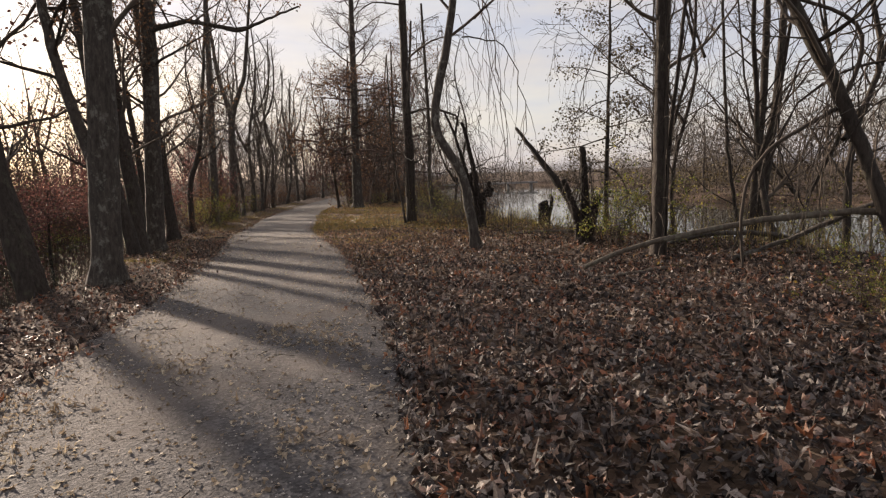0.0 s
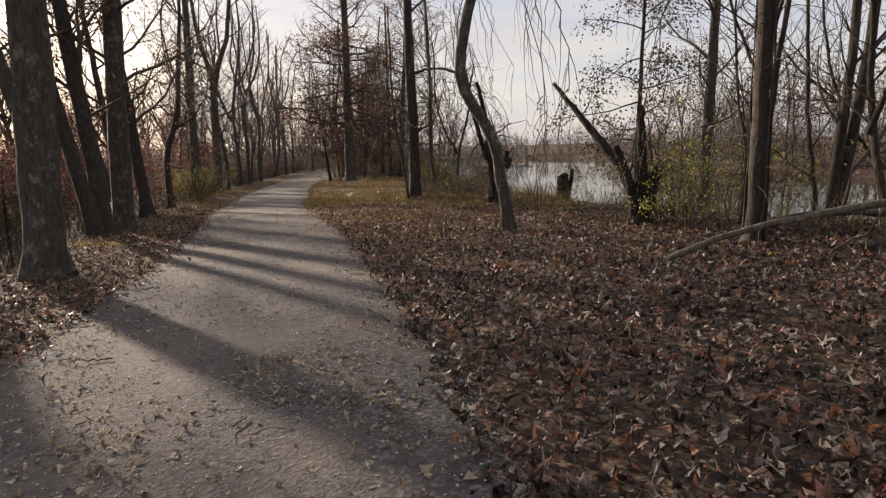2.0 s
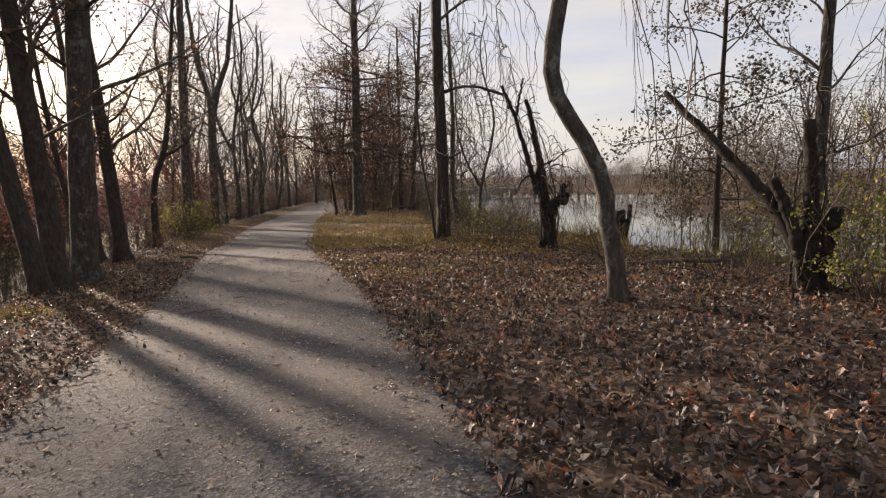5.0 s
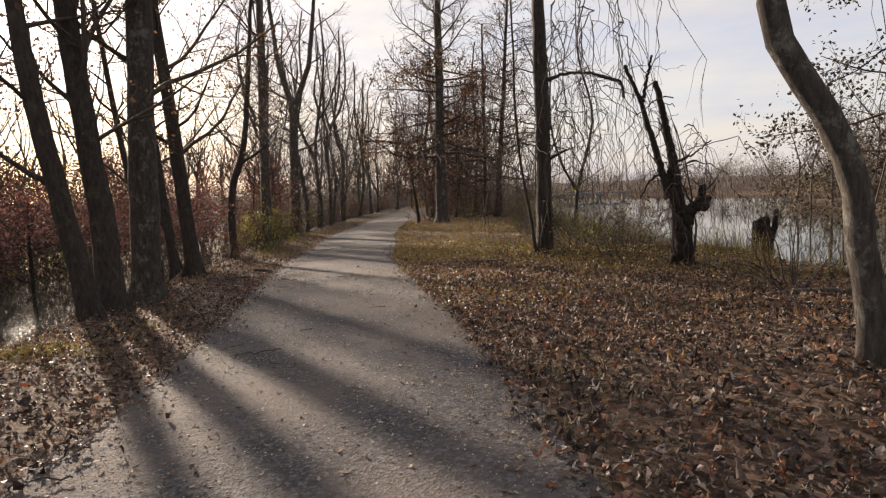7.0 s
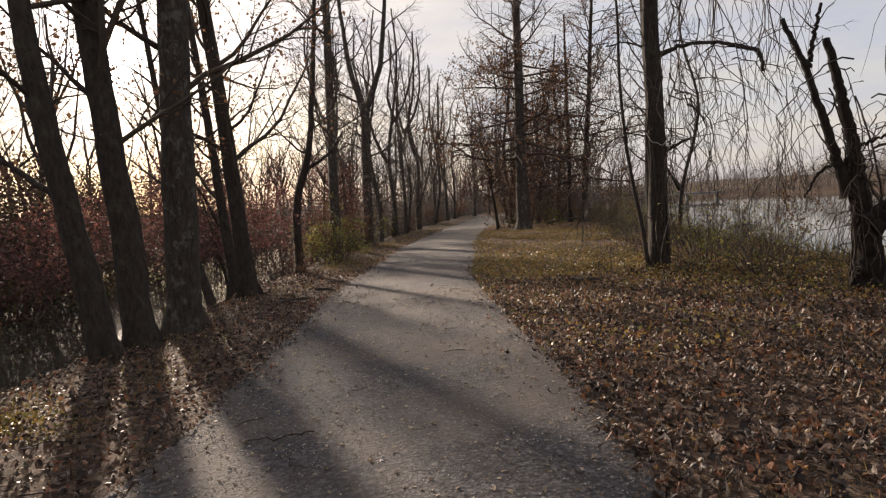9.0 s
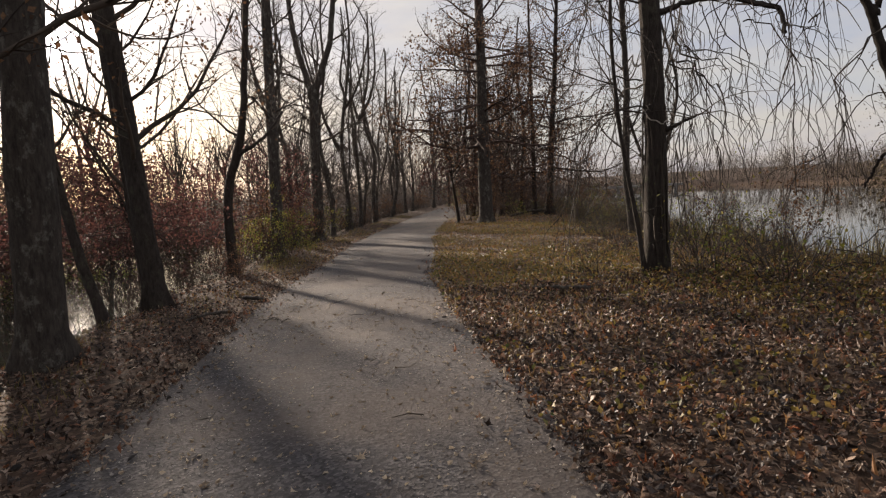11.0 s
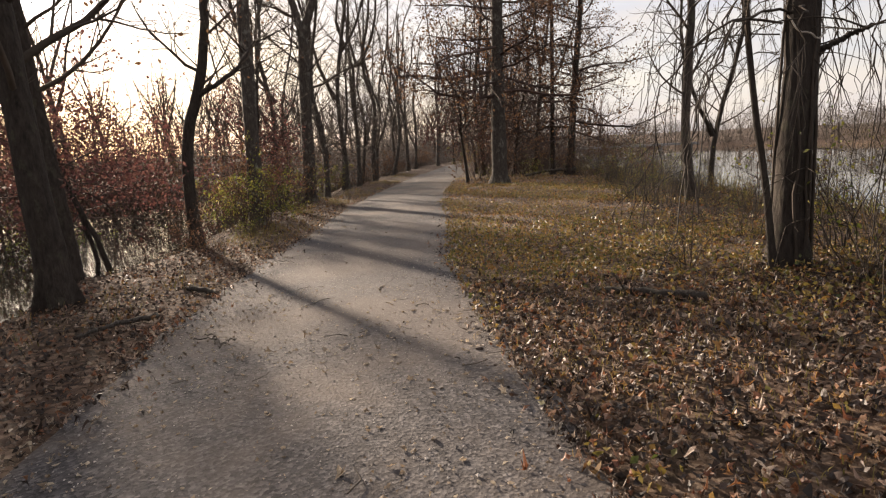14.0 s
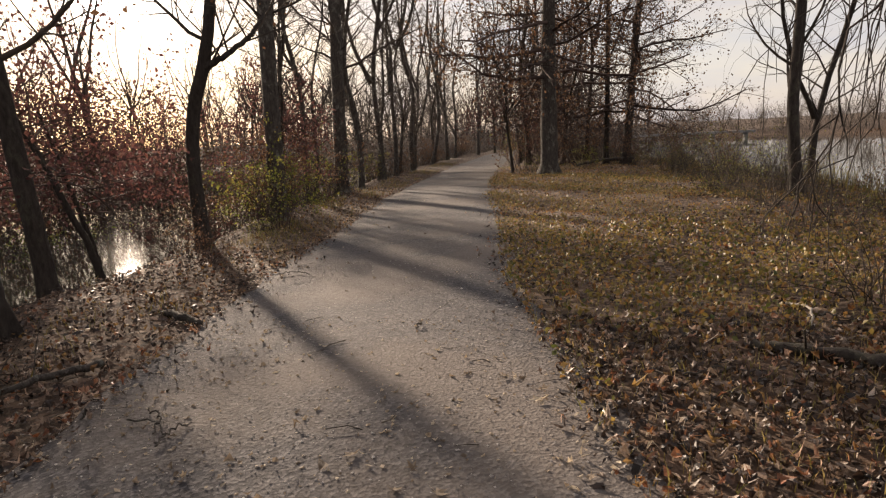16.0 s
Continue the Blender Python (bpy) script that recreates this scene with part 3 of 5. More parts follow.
tree("tree", -3.3, 45.8, [([(0, 0, 0), (0.05, 0, 4), (0.1, 0, 12)], 0.14, 0.05)],
     "slim dark trunk among oaks by the lake", 33, BARK_DARK, TWIG_RED, "oak", first=2.2, limbs=26, reach=3.4)
tree("red_leaved_tree", -7.6, 46.0, [([(0, 0, 0), (-0.2, 0, 1.8), (-0.5, -0.2, 3.6), (-0.7, -0.3, 6)], 0.08, 0.03)],
     "small tree with russet leaves beside the path", 34, BARK_DARK, TWIG_RED, "droop", first=1.8, limbs=19, reach=2.6, sides=8,
     leaves=2600, leaf_mat=LEAF_RED_SHADED, leaf_size=0.1)
tree("tree", -1.02, 21.7, [([(0, 0, 0), (0.0, 0, 1.5), (0.0, 0.03, 3.0), (-0.05, 0.05, 6), (0.0, 0.1, 14)], 0.175, 0.1),
                           ([(0.05, 0, 4.0), (0.63, 0, 4.16), (1.12, -0.1, 4.1), (1.5, -0.2, 3.93), (1.74, -0.2, 3.86), (1.8, -0.2, 3.5)], 0.04, 0.018),
                           ([(0.1, 0, 2.2), (0.36, -0.02, 2.34), (0.62, -0.05, 2.46)], 0.035, 0.02)],
     "dark tree trunk hung with vines", 35, BARK_DARK, style="droop", first=4.8, limbs=16, reach=2.4)
tree("tree", -1.22, 21.55, [([(0, 0, 0), (-0.05, 0, 0.7), (-0.24, 0, 1.6), (-0.4, 0, 3.0), (-0.45, 0, 6)], 0.04, 0.02)],
     "thin curved sapling beside a vine-hung trunk", 36, BARK_DARK, style="up", first=2.2, limbs=11, reach=1.6, sides=8)
tree("curved_tree", 0.72, 12.0, [([(0, 0, 0), (-0.05, 0, 0.5), (-0.11, 0, 0.9), (-0.19, 0, 1.3), (-0.23, 0, 1.55), (-0.25, 0, 1.7), (-0.33, 0, 1.86), (-0.54, 0, 2.0), (-0.71, 0, 2.16), (-0.79, 0, 2.36), (-0.79, 0, 2.6), (-0.7, 0, 3.1), (-0.45, 0.1, 4.1), (-0.2, 0.2, 6), (0.3, 0.3, 10)], 0.105, 0.05)],
     "smooth grey tree with an S-shaped trunk", 37, BARK_GREY, style="up", first=4.2, limbs=15, reach=2.6, flare=0.1)
# broken trees
tree("dead_tree", 1.24, 18.66, [([(0, 0, 0), (0.03, 0, 0.3), (0.02, 0, 0.62), (-0.05, 0, 1.1), (-0.14, 0, 1.6), (-0.16, 0, 1.8)], 0.17, 0.11),
                                 ([(-0.2, 0, 1.3), (-0.3, 0, 1.6), (-0.42, 0, 2.0), (-0.58, 0, 2.6), (-0.72, 0, 3.05), (-0.98, 0, 3.65)], 0.075, 0.03),
                                 ([(-0.14, 0.02, 1.6), (-0.16, 0.03, 2.0), (-0.26, 0.04, 2.5), (-0.35, 0.05, 2.95), (-0.45, 0.05, 3.35)], 0.09, 0.045),
                                 ([(0.02, -0.05, 0.95), (0.14, -0.08, 1.08), (0.24, -0.1, 1.16), (0.3, -0.1, 1.32), (0.33, -0.1, 1.5)], 0.14, 0.055),
                                 ([(0.2, -0.1, 1.15), (0.34, -0.12, 1.12), (0.42, -0.12, 1.3)], 0.08, 0.045),
                                 ([(-0.68, 0, 3.0), (-0.6, 0.02, 3.4), (-0.52, 0.02, 3.8)], 0.035, 0.018),
                                 ([(-0.15, 0, 1.9), (0.16, -0.1, 2.05), (0.44, -0.15, 2.27)], 0.022, 0.01),
                                 ([(-0.3, 0, 1.8), (-0.55, 0.1, 1.6), (-0.7, 0.1, 1.3)], 0.016, 0.008)],
     "broken dead tree with two jagged stems wrapped in vines", 38, BARK_ROTTEN, first=1.6, limbs=16, reach=0.6, flare=0.25, category="dead tree")
tree("dead_tree", 2.95, 12.1, [([(0, 0, 0), (-0.1, 0, 0.5), (-0.33, 0.2, 1.05), (-0.72, 0.65, 1.7), (-1.2, 1.3, 2.5)], 0.12, 0.035),
                               ([(0.0, 0, 0.1), (0.02, 0.05, 0.9), (0.0, 0.1, 1.5), (-0.02, 0.1, 2.0)], 0.12, 0.06),
                               ([(0.05, 0, 0.1), (0.16, 0, 0.6), (0.26, 0, 1.0)], 0.11, 0.08),
                               ([(-0.08, -0.05, 0.1), (-0.22, 0, 0.8), (-0.42, 0.1, 1.35)], 0.08, 0.06)],
     "splintered dead tree with a slanting broken limb", 39, BARK_ROTTEN, first=0.7, limbs=16, reach=0.7, flare=0.22, category="dead tree")
tree("tree", 3.6, 9.8, [([(0, 0, 0), (0.0, 0, 2), (0.05, 0.1, 4), (0.1, 0.1, 11)], 0.105, 0.06), ([(0.1, 0.1, 0), (0.2, 0.1, 2), (0.5, 0.1, 5), (0.5, 0.1, 9)], 0.04, 0.02)],
     "upright tree wound with climbing vines", 40, BARK_DARK, first=2.5, limbs=18, reach=2.4)
tree("tree", 7.0, 13.2, [([(0, 0, 0), (0.05, 0, 2), (0.4, 0, 5), (0.6, 0, 10)], 0.13, 0.05), ([(-0.1, 0, 0), (-0.1, 0, 2), (0.1, 0, 5), (0.1, 0, 10)], 0.11, 0.05),
                         ([(-0.2, 0.1, 0), (-0.35, 0, 2), (-0.7, 0, 4), (-0.9, 0, 8)], 0.05, 0.025)],
     "cluster of slim trunks at the shore", 41, BARK_DARK, first=2.2, limbs=22, reach=2.6)
tree("tree", 6.0, 7.6, [([(0, 0, 0), (-0.2, 0.15, 0.9), (-0.45, 0.3, 1.7), (-0.75, 0.4, 2.5), (-1.15, 0.45, 3.2), (-1.8, 0.6, 4.8), (-2.4, 0.8, 8)], 0.105, 0.05)],
     "dark tree leaning in from the shore", 42, BARK_DARK, first=2.4, limbs=14, reach=2.4)
tree("tree", 5.5, 19.6, [([(0, 0, 0), (-0.05, 0, 3), (0.05, 0, 6), (0.1, 0, 10)], 0.10, 0.03)],
     "slender tree still holding brown leaves at the shore", 43, BARK_DARK, TWIG, "oak", first=3.0, limbs=28, reach=2.8, sides=8, leaves=4800, leaf_mat=LEAF_DULL, leaf_size=0.085)
tree("tree", 6.5, 17.5, [([(0, 0, 0), (0, 0, 3), (0.1, 0, 7), (0.1, 0, 13)], 0.16, 0.07)],
     "straight grey trunk at the water's edge", 44, BARK_GREY, first=3.5, limbs=18, reach=2.6)
tree("tree", -0.25, 29.6, [([(0, 0, 0), (-0.16, 0, 1.4), (-0.17, 0, 2.6), (-0.1, 0, 4), (-0.3, 0, 10)], 0.12, 0.05)],
     "slim wavy trunk at the lake shore", 45, BARK_DARK, first=1.8, limbs=18, reach=2.4, sides=10)


# ---- vines ----
def strand(rng, p0, out, drop, up, wig=0.06, n=12):
    """Points of a vine that springs outwards and hangs down."""
    t = np.linspace(0, 1, n)[:, None]
    out = np.asarray(out, float)
    pts = np.asarray(p0, float) + out * (1 - (1 - t) ** 1.7) + np.array([0, 0, 1.0]) * (up * t * (1 - t) * 4 - drop * t ** 1.8)
    walk_off = np.cumsum(rng.normal(0, wig, (n, 3)), axis=0) * np.minimum(1, t * 3)
    return pts + walk_off


def hanging_vines(x, y, z_from, count, sector, reach, label, seed, r=0.011, low=0.3, away=0.0):
    rng = np.random.default_rng(seed)
    z0 = ground_z(x, y)
    root = thing("hanging_vine", x, y, z0, label, "vine")
    for i in range(count):
        a = radians(rng.uniform(*sector))
        ln = rng.uniform(*reach)
        zs = rng.uniform(*z_from)
        end = max(low, rng.uniform(low, zs * 0.75))
        o = np.array([math.cos(a), math.sin(a), 0]) * ln
        g = Geo()
        start = 0.12 + away * rng.random()
        pts = strand(rng, (start * math.cos(a), start * math.sin(a), zs), o * (1 - 0.6 * min(1.0, away)), zs - end, rng.uniform(-0.1, 0.35), 0.06 + 0.05 * min(1.0, away), 16)
        rr = r * rng.uniform(0.5, 1.5)
        g.tube(pts, rr * np.linspace(1, 0.35, len(pts)), 4)
        for j in range(rng.integers(5, 10)):
            q, tan, _, _ = along(pts, rng.uniform(0.2, 0.97))
            d = unit(tan * 0.6 + rng.normal(0, 0.6, 3) + np.array([0, 0, -0.5]))
            k = strand(rng, q, d * rng.uniform(0.2, 0.8), rng.uniform(0.1, 0.9), 0.0, 0.03, 6)
            k[:, 2] = np.maximum(k[:, 2], 0.05)
            g.tube(k, rr * 0.55 * np.linspace(1, 0.4, 6), 3)
        part("stem", g, VINE, root)
    return root


def climbing_vines(name, x, y, line, radius, count, label, seed, r=0.016):
    """Stems that wind up a trunk, given as points from its foot."""
    rng = np.random.default_rng(seed)
    root = thing(name, x, y, ground_z(x, y) - 0.06, label, "vine")
    line = np.asarray(line, float)
    for i in range(count):
        n = 26
        t = np.linspace(0, rng.uniform(0.6, 1.0), n)
        a = rng.uniform(0, 6.28) + t * rng.uniform(-4, 4) + np.cumsum(rng.normal(0, 0.12, n))
        c = np.array([along(line, min(0.999, q))[0] for q in t])
        rad = radius * (1 - 0.45 * t) * rng.uniform(1.0, 1.12) + 0.008
        pts = c + np.stack([np.cos(a) * rad, np.sin(a) * rad, np.zeros(n)], axis=1)
        g = Geo()
        g.tube(pts, r * rng.uniform(0.5, 1.4) * np.linspace(1, 0.5, n), 5)
        for j in range(8):
            q = pts[rng.integers(2, n - 1)]
            k = strand(rng, q, rng.normal(0, 0.3, 3) * [1, 1, 0.4], rng.uniform(0, 0.4), 0.05, 0.03, 6)
            k[:, 2] = np.maximum(k[:, 2], 0.05)
            g.tube(k, r * 0.4 * np.linspace(1, 0.4, 6), 3)
        part("stem", g, VINE, root)
    return root


v = hanging_vines(-1.02, 21.7, (3.2, 7.0), 34, (-85, 75), (0.4, 2.6), "curtain of bare vines hanging from a dark trunk", 61, 0.012, 0.3, 2.6)
g = Geo()
a = np.linspace(-2.6, 0.3, 14)
g.tube(np.stack([0.2 * np.cos(a), 0.2 * np.sin(a), 2.3 + 0.22 * ((a + 1.1) / 1.5) ** 2 + 0.02 * np.sin(a * 7)], axis=1), np.full(14, 0.009), 5)
part("tendril", g, PALE_VINE, v, "bleached pale loop of vine")
hanging_vines(-1.05, 21.75, (2.4, 5.5), 14, (110, 250), (0.5, 1.8), "thin bare vines hanging beside a trunk", 62)
climbing_vines("climbing_vine", -1.02, 21.7, [(0, 0, 0), (0.0, 0, 1.5), (0.0, 0.03, 3.0), (-0.05, 0.05, 6)], 0.178, 6, "woody vines climbing a dark trunk", 63)
climbing_vines("climbing_vine", 1.24, 18.66, [(0, 0, 0), (0.05, 0, 0.6), (0.02, 0, 1.2), (-0.1, 0, 1.9), (-0.22, 0, 2.4), (-0.42, 0, 3.0)], 0.2, 8, "woody vines wrapped round a dead tree", 64, 0.02)
hanging_vines(1.2, 18.66, (1.0, 3.2), 16, (0, 360), (0.4, 1.3), "thin vines trailing from a dead tree", 65, 0.008)
climbing_vines("climbing_vine", 2.95, 12.1, [(0, 0, 0), (0.0, 0.05, 1.0), (-0.02, 0.1, 1.9)], 0.2, 6, "dry vines round a splintered dead tree", 66)
climbing_vines("climbing_vine", 3.6, 9.8, [(0, 0, 0), (0, 0, 2), (0.05, 0.1, 4), (0.08, 0.1, 7)], 0.12, 9, "thin vines climbing an upright tree", 67)
hanging_vines(3.6, 9.8, (2.8, 6.0), 10, (0, 360), (0.3, 1.5), "thin vines trailing from an upright tree", 68, 0.008)
hanging_vines(0.45, 12.3, (3.2, 6.5), 7, (-30, 60), (0.6, 1.7), "slack vines hanging beside a curved tree", 69, 0.012, 0.6)
hanging_vines(6.6, 7.4, (2.5, 5.0), 9, (90, 220), (0.8, 2.6), "looping vines at the shore", 70, 0.018)
hanging_vines(0.2, 25.5, (2.5, 5.5), 12, (0, 360), (0.5, 2.2), "bare vines trailing at the lake shore", 71, 0.009)


arc = thing("vine", 5.34, 8.05, ground_z(5.34, 8.05), "thick vine looping down from a leaning tree", "vine")
rng = np.random.default_rng(72)
for run in ([(0, 0, 2.15), (-0.65, 0.1, 1.8), (-1.05, 0.2, 1.4), (-1.18, 0.2, 0.75), (-1.12, 0.2, -0.02)], [(0, 0, 2.15), (0.24, 0, 2.7), (0.33, 0, 3.0), (0.1, 0, 3.35), (-0.4, 0.1, 3.5), (-1.0, 0.2, 3.9), (-1.4, 0.3, 5.0)]):
    g = Geo()
    pts = stem_line(rng, run, 20)
    g.tube(pts, np.linspace(0.03, 0.018, 20), 7)
    part("stem", g, VINE, arc)


# ---- logs, stumps and sticks ----
def log(name, pts, r0, r1, label, seed, mat=None, stubs=3, category="log"):
    """A fallen stem; pts run in metres, heights over the ground there."""
    rng = np.random.default_rng(seed)
    pts = np.array([(x, y, ground_z(x, y) + h) for x, y, h in pts])
    root = thing(name, *pts[0], label, category)
    line = stem_line(rng, pts - pts[0], 18)
    g = Geo()
    g.tube(line, np.linspace(r0, r1, 18), 10, cap=True, lobes=0.08, flare_to=0.0, seed=seed)
    g.tube(line[:2][::-1], [r0 * 1.01, r0 * 0.98], 10, cap=True)
    part("stem", g, mat or BARK_PALE, root)
    for i in range(stubs):
        p, tan, _, _ = along(line, rng.uniform(0.2, 0.9))
        h = Geo()
        d = unit(np.cross(tan, rng.normal(0, 1, 3)) + tan * 0.5 + np.array([0, 0, 0.4]))
        h.tube(np.array([p, p + d * 0.2, p + d * rng.uniform(0.3, 0.7) + rng.normal(0, 0.05, 3)]), np.array([0.3, 0.22, 0.1]) * r0, 5)
        part("branch_stub", h, mat or BARK_PALE, root)
    return root


log("fallen_log", [(2.2, 9.05, 0.05), (2.75, 8.9, 0.33), (3.6, 8.6, 0.55), (4.6, 8.3, 0.68), (5.6, 7.95, 0.8), (6.6, 7.6, 0.95)], 0.034, 0.054, "long bare log propped against a leaning tree", 81)
log("fallen_branch", [(4.4, 8.9, 0.05), (5.2, 8.7, 0.35), (6.1, 8.2, 0.9), (7.2, 7.6, 1.2)], 0.03, 0.05, "bare fallen branch caught beside a log", 82, BARK_GREY)
log("fallen_branch", [(3.9, 10.9, 0.02), (4.8, 10.5, 0.25), (5.8, 10.3, 0.2), (6.8, 10.2, 0.4)], 0.03, 0.06, "dead branch lying by the shore", 83, BARK_GREY)
log("fallen_log", [(-3.05, 21.2, 0.03), (-2.75, 21.03, 0.04), (-2.45, 20.85, 0.045), (-2.1, 20.65, 0.04)], 0.035, 0.055, "short dark log lying among fallen leaves", 84, BARK_DARK, 1)
log("fallen_branch", [(2.0, 8.0, 0.03), (2.7, 8.4, 0.04), (3.3, 8.7, 0.06)], 0.018, 0.03, "grey stick lying on fallen leaves", 85, BARK_PALE, 1)
log("fallen_branch", [(1.6, 15.4, 0.04), (2.4, 15.0, 0.08), (3.5, 14.7, 0.12)], 0.025, 0.045, "weathered branch lying near the shore", 86, BARK_PALE, 2)
log("fallen_branch", [(-8.0, 19.75, 0.02), (-7.95, 20.2, 0.06), (-7.8, 20.7, 0.05)], 0.018, 0.03, "crooked dead branch on the bank", 87, BARK_GREY, 2)
log("fallen_branch", [(-8.4, 22.2, 0.02), (-8.1, 22.0, 0.06), (-7.75, 21.85, 0.03)], 0.03, 0.04, "stub of dead wood at the path's edge", 88, BARK_DARK, 1)
log("fallen_branch", [(-4.6, 45.0, 0.1), (-3.6, 44.6, 0.3), (-2.2, 44.2, 0.25)], 0.06, 0.08, "fallen branch under oaks", 89, BARK_GREY, 2)
log("twig", [(-2.33, 17.1, 0.012), (-2.3, 16.9, 0.03), (-2.22, 16.75, 0.02), (-2.25, 16.6, 0.015)], 0.006, 0.009, "pale forked twig lying on the path", 90, PALE_VINE, 1, "twig")
log("twig", [(-2.5, 22.4, 0.02), (-2.45, 22.0, 0.09), (-2.5, 21.75, 0.02)], 0.007, 0.01, "pale thin stick standing in grass", 91, PALE_VINE, 0, "twig")
rng = np.random.default_rng(5)
for i in range(26):
    yy = rng.uniform(2.5, 24)
    side = rng.choice([-1, 1])
    xx = float(np.interp(yy, PATH_Y, PATH_X)) + side * rng.uniform(0.5, 2.6 if side < 0 else 4.5)
    az, ln = rng.uniform(0, 6.28), rng.uniform(0.12, 0.5)
    log("twig", [(xx, yy, 0.045), (xx + ln * 0.5 * math.cos(az), yy + ln * 0.5 * math.sin(az), 0.06), (xx + ln * math.cos(az + 0.3), yy + ln * math.sin(az + 0.3), 0.045)],
        0.004, 0.006, "small dead twig on the ground", 200 + i, BARK_GREY, 1, "twig")

tree("stump", 3.75, 21.6, [([(0, 0, 0), (0.05, 0, 0.6), (0.0, 0, 1.25)], 0.26, 0.17), ([(0.15, 0, 0.6), (0.3, 0, 1.1), (0.32, 0, 1.45)], 0.1, 0.05)],
     "dark rotten stump overgrown with vines", 46, BARK_ROTTEN, first=0.4, limbs=16, reach=0.7, category="stump")


# ---- saplings and wayside trees ----
def fork(pts, r, seed):
    """A crooked main stem and one or two leaders that leave it low and curve upwards."""
    rng = np.random.default_rng(seed + 40)
    stems = [(pts, r, r * 0.3)]
    for j in range(1 + seed % 2):
        k = 1 + j + seed % 2
        p, a = np.array(pts[k]), rng.uniform(0, 6.28)
        up = pts[-1][2] - p[2]
        out = np.array([math.cos(a), 0.6 * math.sin(a), 0]) * rng.uniform(0.16, 0.3) * up
        stems.append(([tuple(p), tuple(p + out * 0.45 + [0, 0, up * 0.14]), tuple(p + out * 0.75 + [0, 0, up * 0.36]),
                       tuple(p + out * rng.uniform(0.75, 1.1) + [rng.normal(0, 0.2), 0, up * 0.62]), tuple(p + out + [rng.normal(0, 0.4), 0, up * 0.92])], r * rng.uniform(0.5, 0.72), r * 0.2))
    return stems


def sapling_at(x, y, h, r, lean, seed, label, style="up", mat=None, twig=None, leaves=0, leaf_mat=None, first=1.6, limbs=11, reach=2.0):
    return tree("tree", x, y, fork(rise(lean, h, 0.42, seed), r, seed), label, seed, mat or BARK_GREY, twig, style, first, limbs, reach, 9,
                leaves, leaf_mat, 0.09, flare=0.12, level=2)


WAYSIDE = [(-11.9, 31.5, 9, 0.07, 0.4), (-12.3, 33.8, 11, 0.10, -0.6), (-13.0, 35.0, 9, 0.06, 0.9), (-12.9, 39.6, 12, 0.12, 0.3), (-13.4, 41.0, 10, 0.07, -0.9),
           (-13.2, 43.0, 13, 0.14, 0.5), (-13.9, 44.6, 11, 0.08, 1.2), (-13.7, 46.6, 13, 0.13, -0.4), (-14.3, 49, 12, 0.1, 0.8), (-14.1, 51.2, 14, 0.16, 0.3),
           (-14.8, 54, 12, 0.11, 1.4), (-14.6, 57.5, 13, 0.14, 0.2), (-15.3, 61, 12, 0.12, 0.9), (-15.2, 65, 13, 0.15, -0.3), (-15.6, 70, 12, 0.13, 1.0),
           (-14.6, 76, 13, 0.16, 0.4), (-13.7, 81, 12, 0.13, 0.8), (-12.2, 84, 13, 0.14, -0.8), (-10.2, 94, 13, 0.15, 0.2)]
for i, (x, y, h, r, lx) in enumerate(WAYSIDE):
    sapling_at(x, y, h, r, (lx, 0.3), 300 + i, "slim bare tree lining the path", limbs=78, reach=2.2, first=1.6)
EASTSIDE = [(-7.2, 49.5, 12, 0.15, 0.2), (-8.0, 53, 11, 0.1, -0.5), (-5.4, 47.8, 10, 0.1, 0.6), (-4.2, 50.2, 12, 0.14, 0.3), (-8.3, 58, 13, 0.15, 0.1), (-6.8, 63, 12, 0.13, -0.4),
            (-8.9, 68, 13, 0.15, -0.6), (-7.8, 75, 13, 0.16, 0.4), (-5.4, 56, 10, 0.09, 0.5), (-6.3, 70, 12, 0.12, 0.2), (0.9, 32.6, 9, 0.08, 0.5), (-7.4, 44.2, 8, 0.06, -0.8),
            (4.2, 11.2, 7, 0.045, 0.6), (5.0, 12.6, 8, 0.05, 0.2), (5.9, 10.4, 8, 0.06, -0.5),
            (7.3, 10.8, 9, 0.08, 0.4), (8.4, 8.6, 10, 0.1, -0.3), (8.2, 13.8, 9, 0.07, 0.5)]
for i, (x, y, h, r, lx) in enumerate(EASTSIDE):
    oak = y > 43
    sapling_at(x, y, h, r, (lx, 0.2), 340 + i, "dark bare tree among oaks" if oak else "thin bare sapling by the lake shore", "oak" if oak else "up", BARK_DARK,
               TWIG_RED if oak else TWIG, 500 if oak else 0, LEAF_DULL, 1.6 if oak else 1.4, 90 if oak else 50, 2.6 if oak else 1.7)


# ---- shrubs ----
def shrub(x, y, seed, h, spread, stems, label, mat, leaves=0, leaf_mat=None, leaf_size=0.055):
    rng = np.random.default_rng(seed)
    root = thing("shrub", x, y, ground_z(x, y) - 0.05, label, "shrub", "undergrowth")
    g, tips = Geo(), []
    for i in range(stems):
        a = rng.uniform(0, 6.28)
        p = np.array([math.cos(a), math.sin(a), 0]) * rng.uniform(0, 0.25 * spread)
        lean = rng.uniform(0.1, 1.0) * spread / h
        d = np.array([math.cos(a) * lean, math.sin(a) * lean, 1.0])
        shoot(g, rng, p, d, h * rng.uniform(0.6, 1.1), rng.uniform(0.007, 0.013), 1, rng.choice(["up", "droop", "oak"]), tips, 0.55)
    boughs = part("crown", g, mat, root)
    if leaves:
        part("foliage", leaf_cloud(rng, tips, leaves, leaf_size, 0.07), leaf_mat, boughs)
    return root


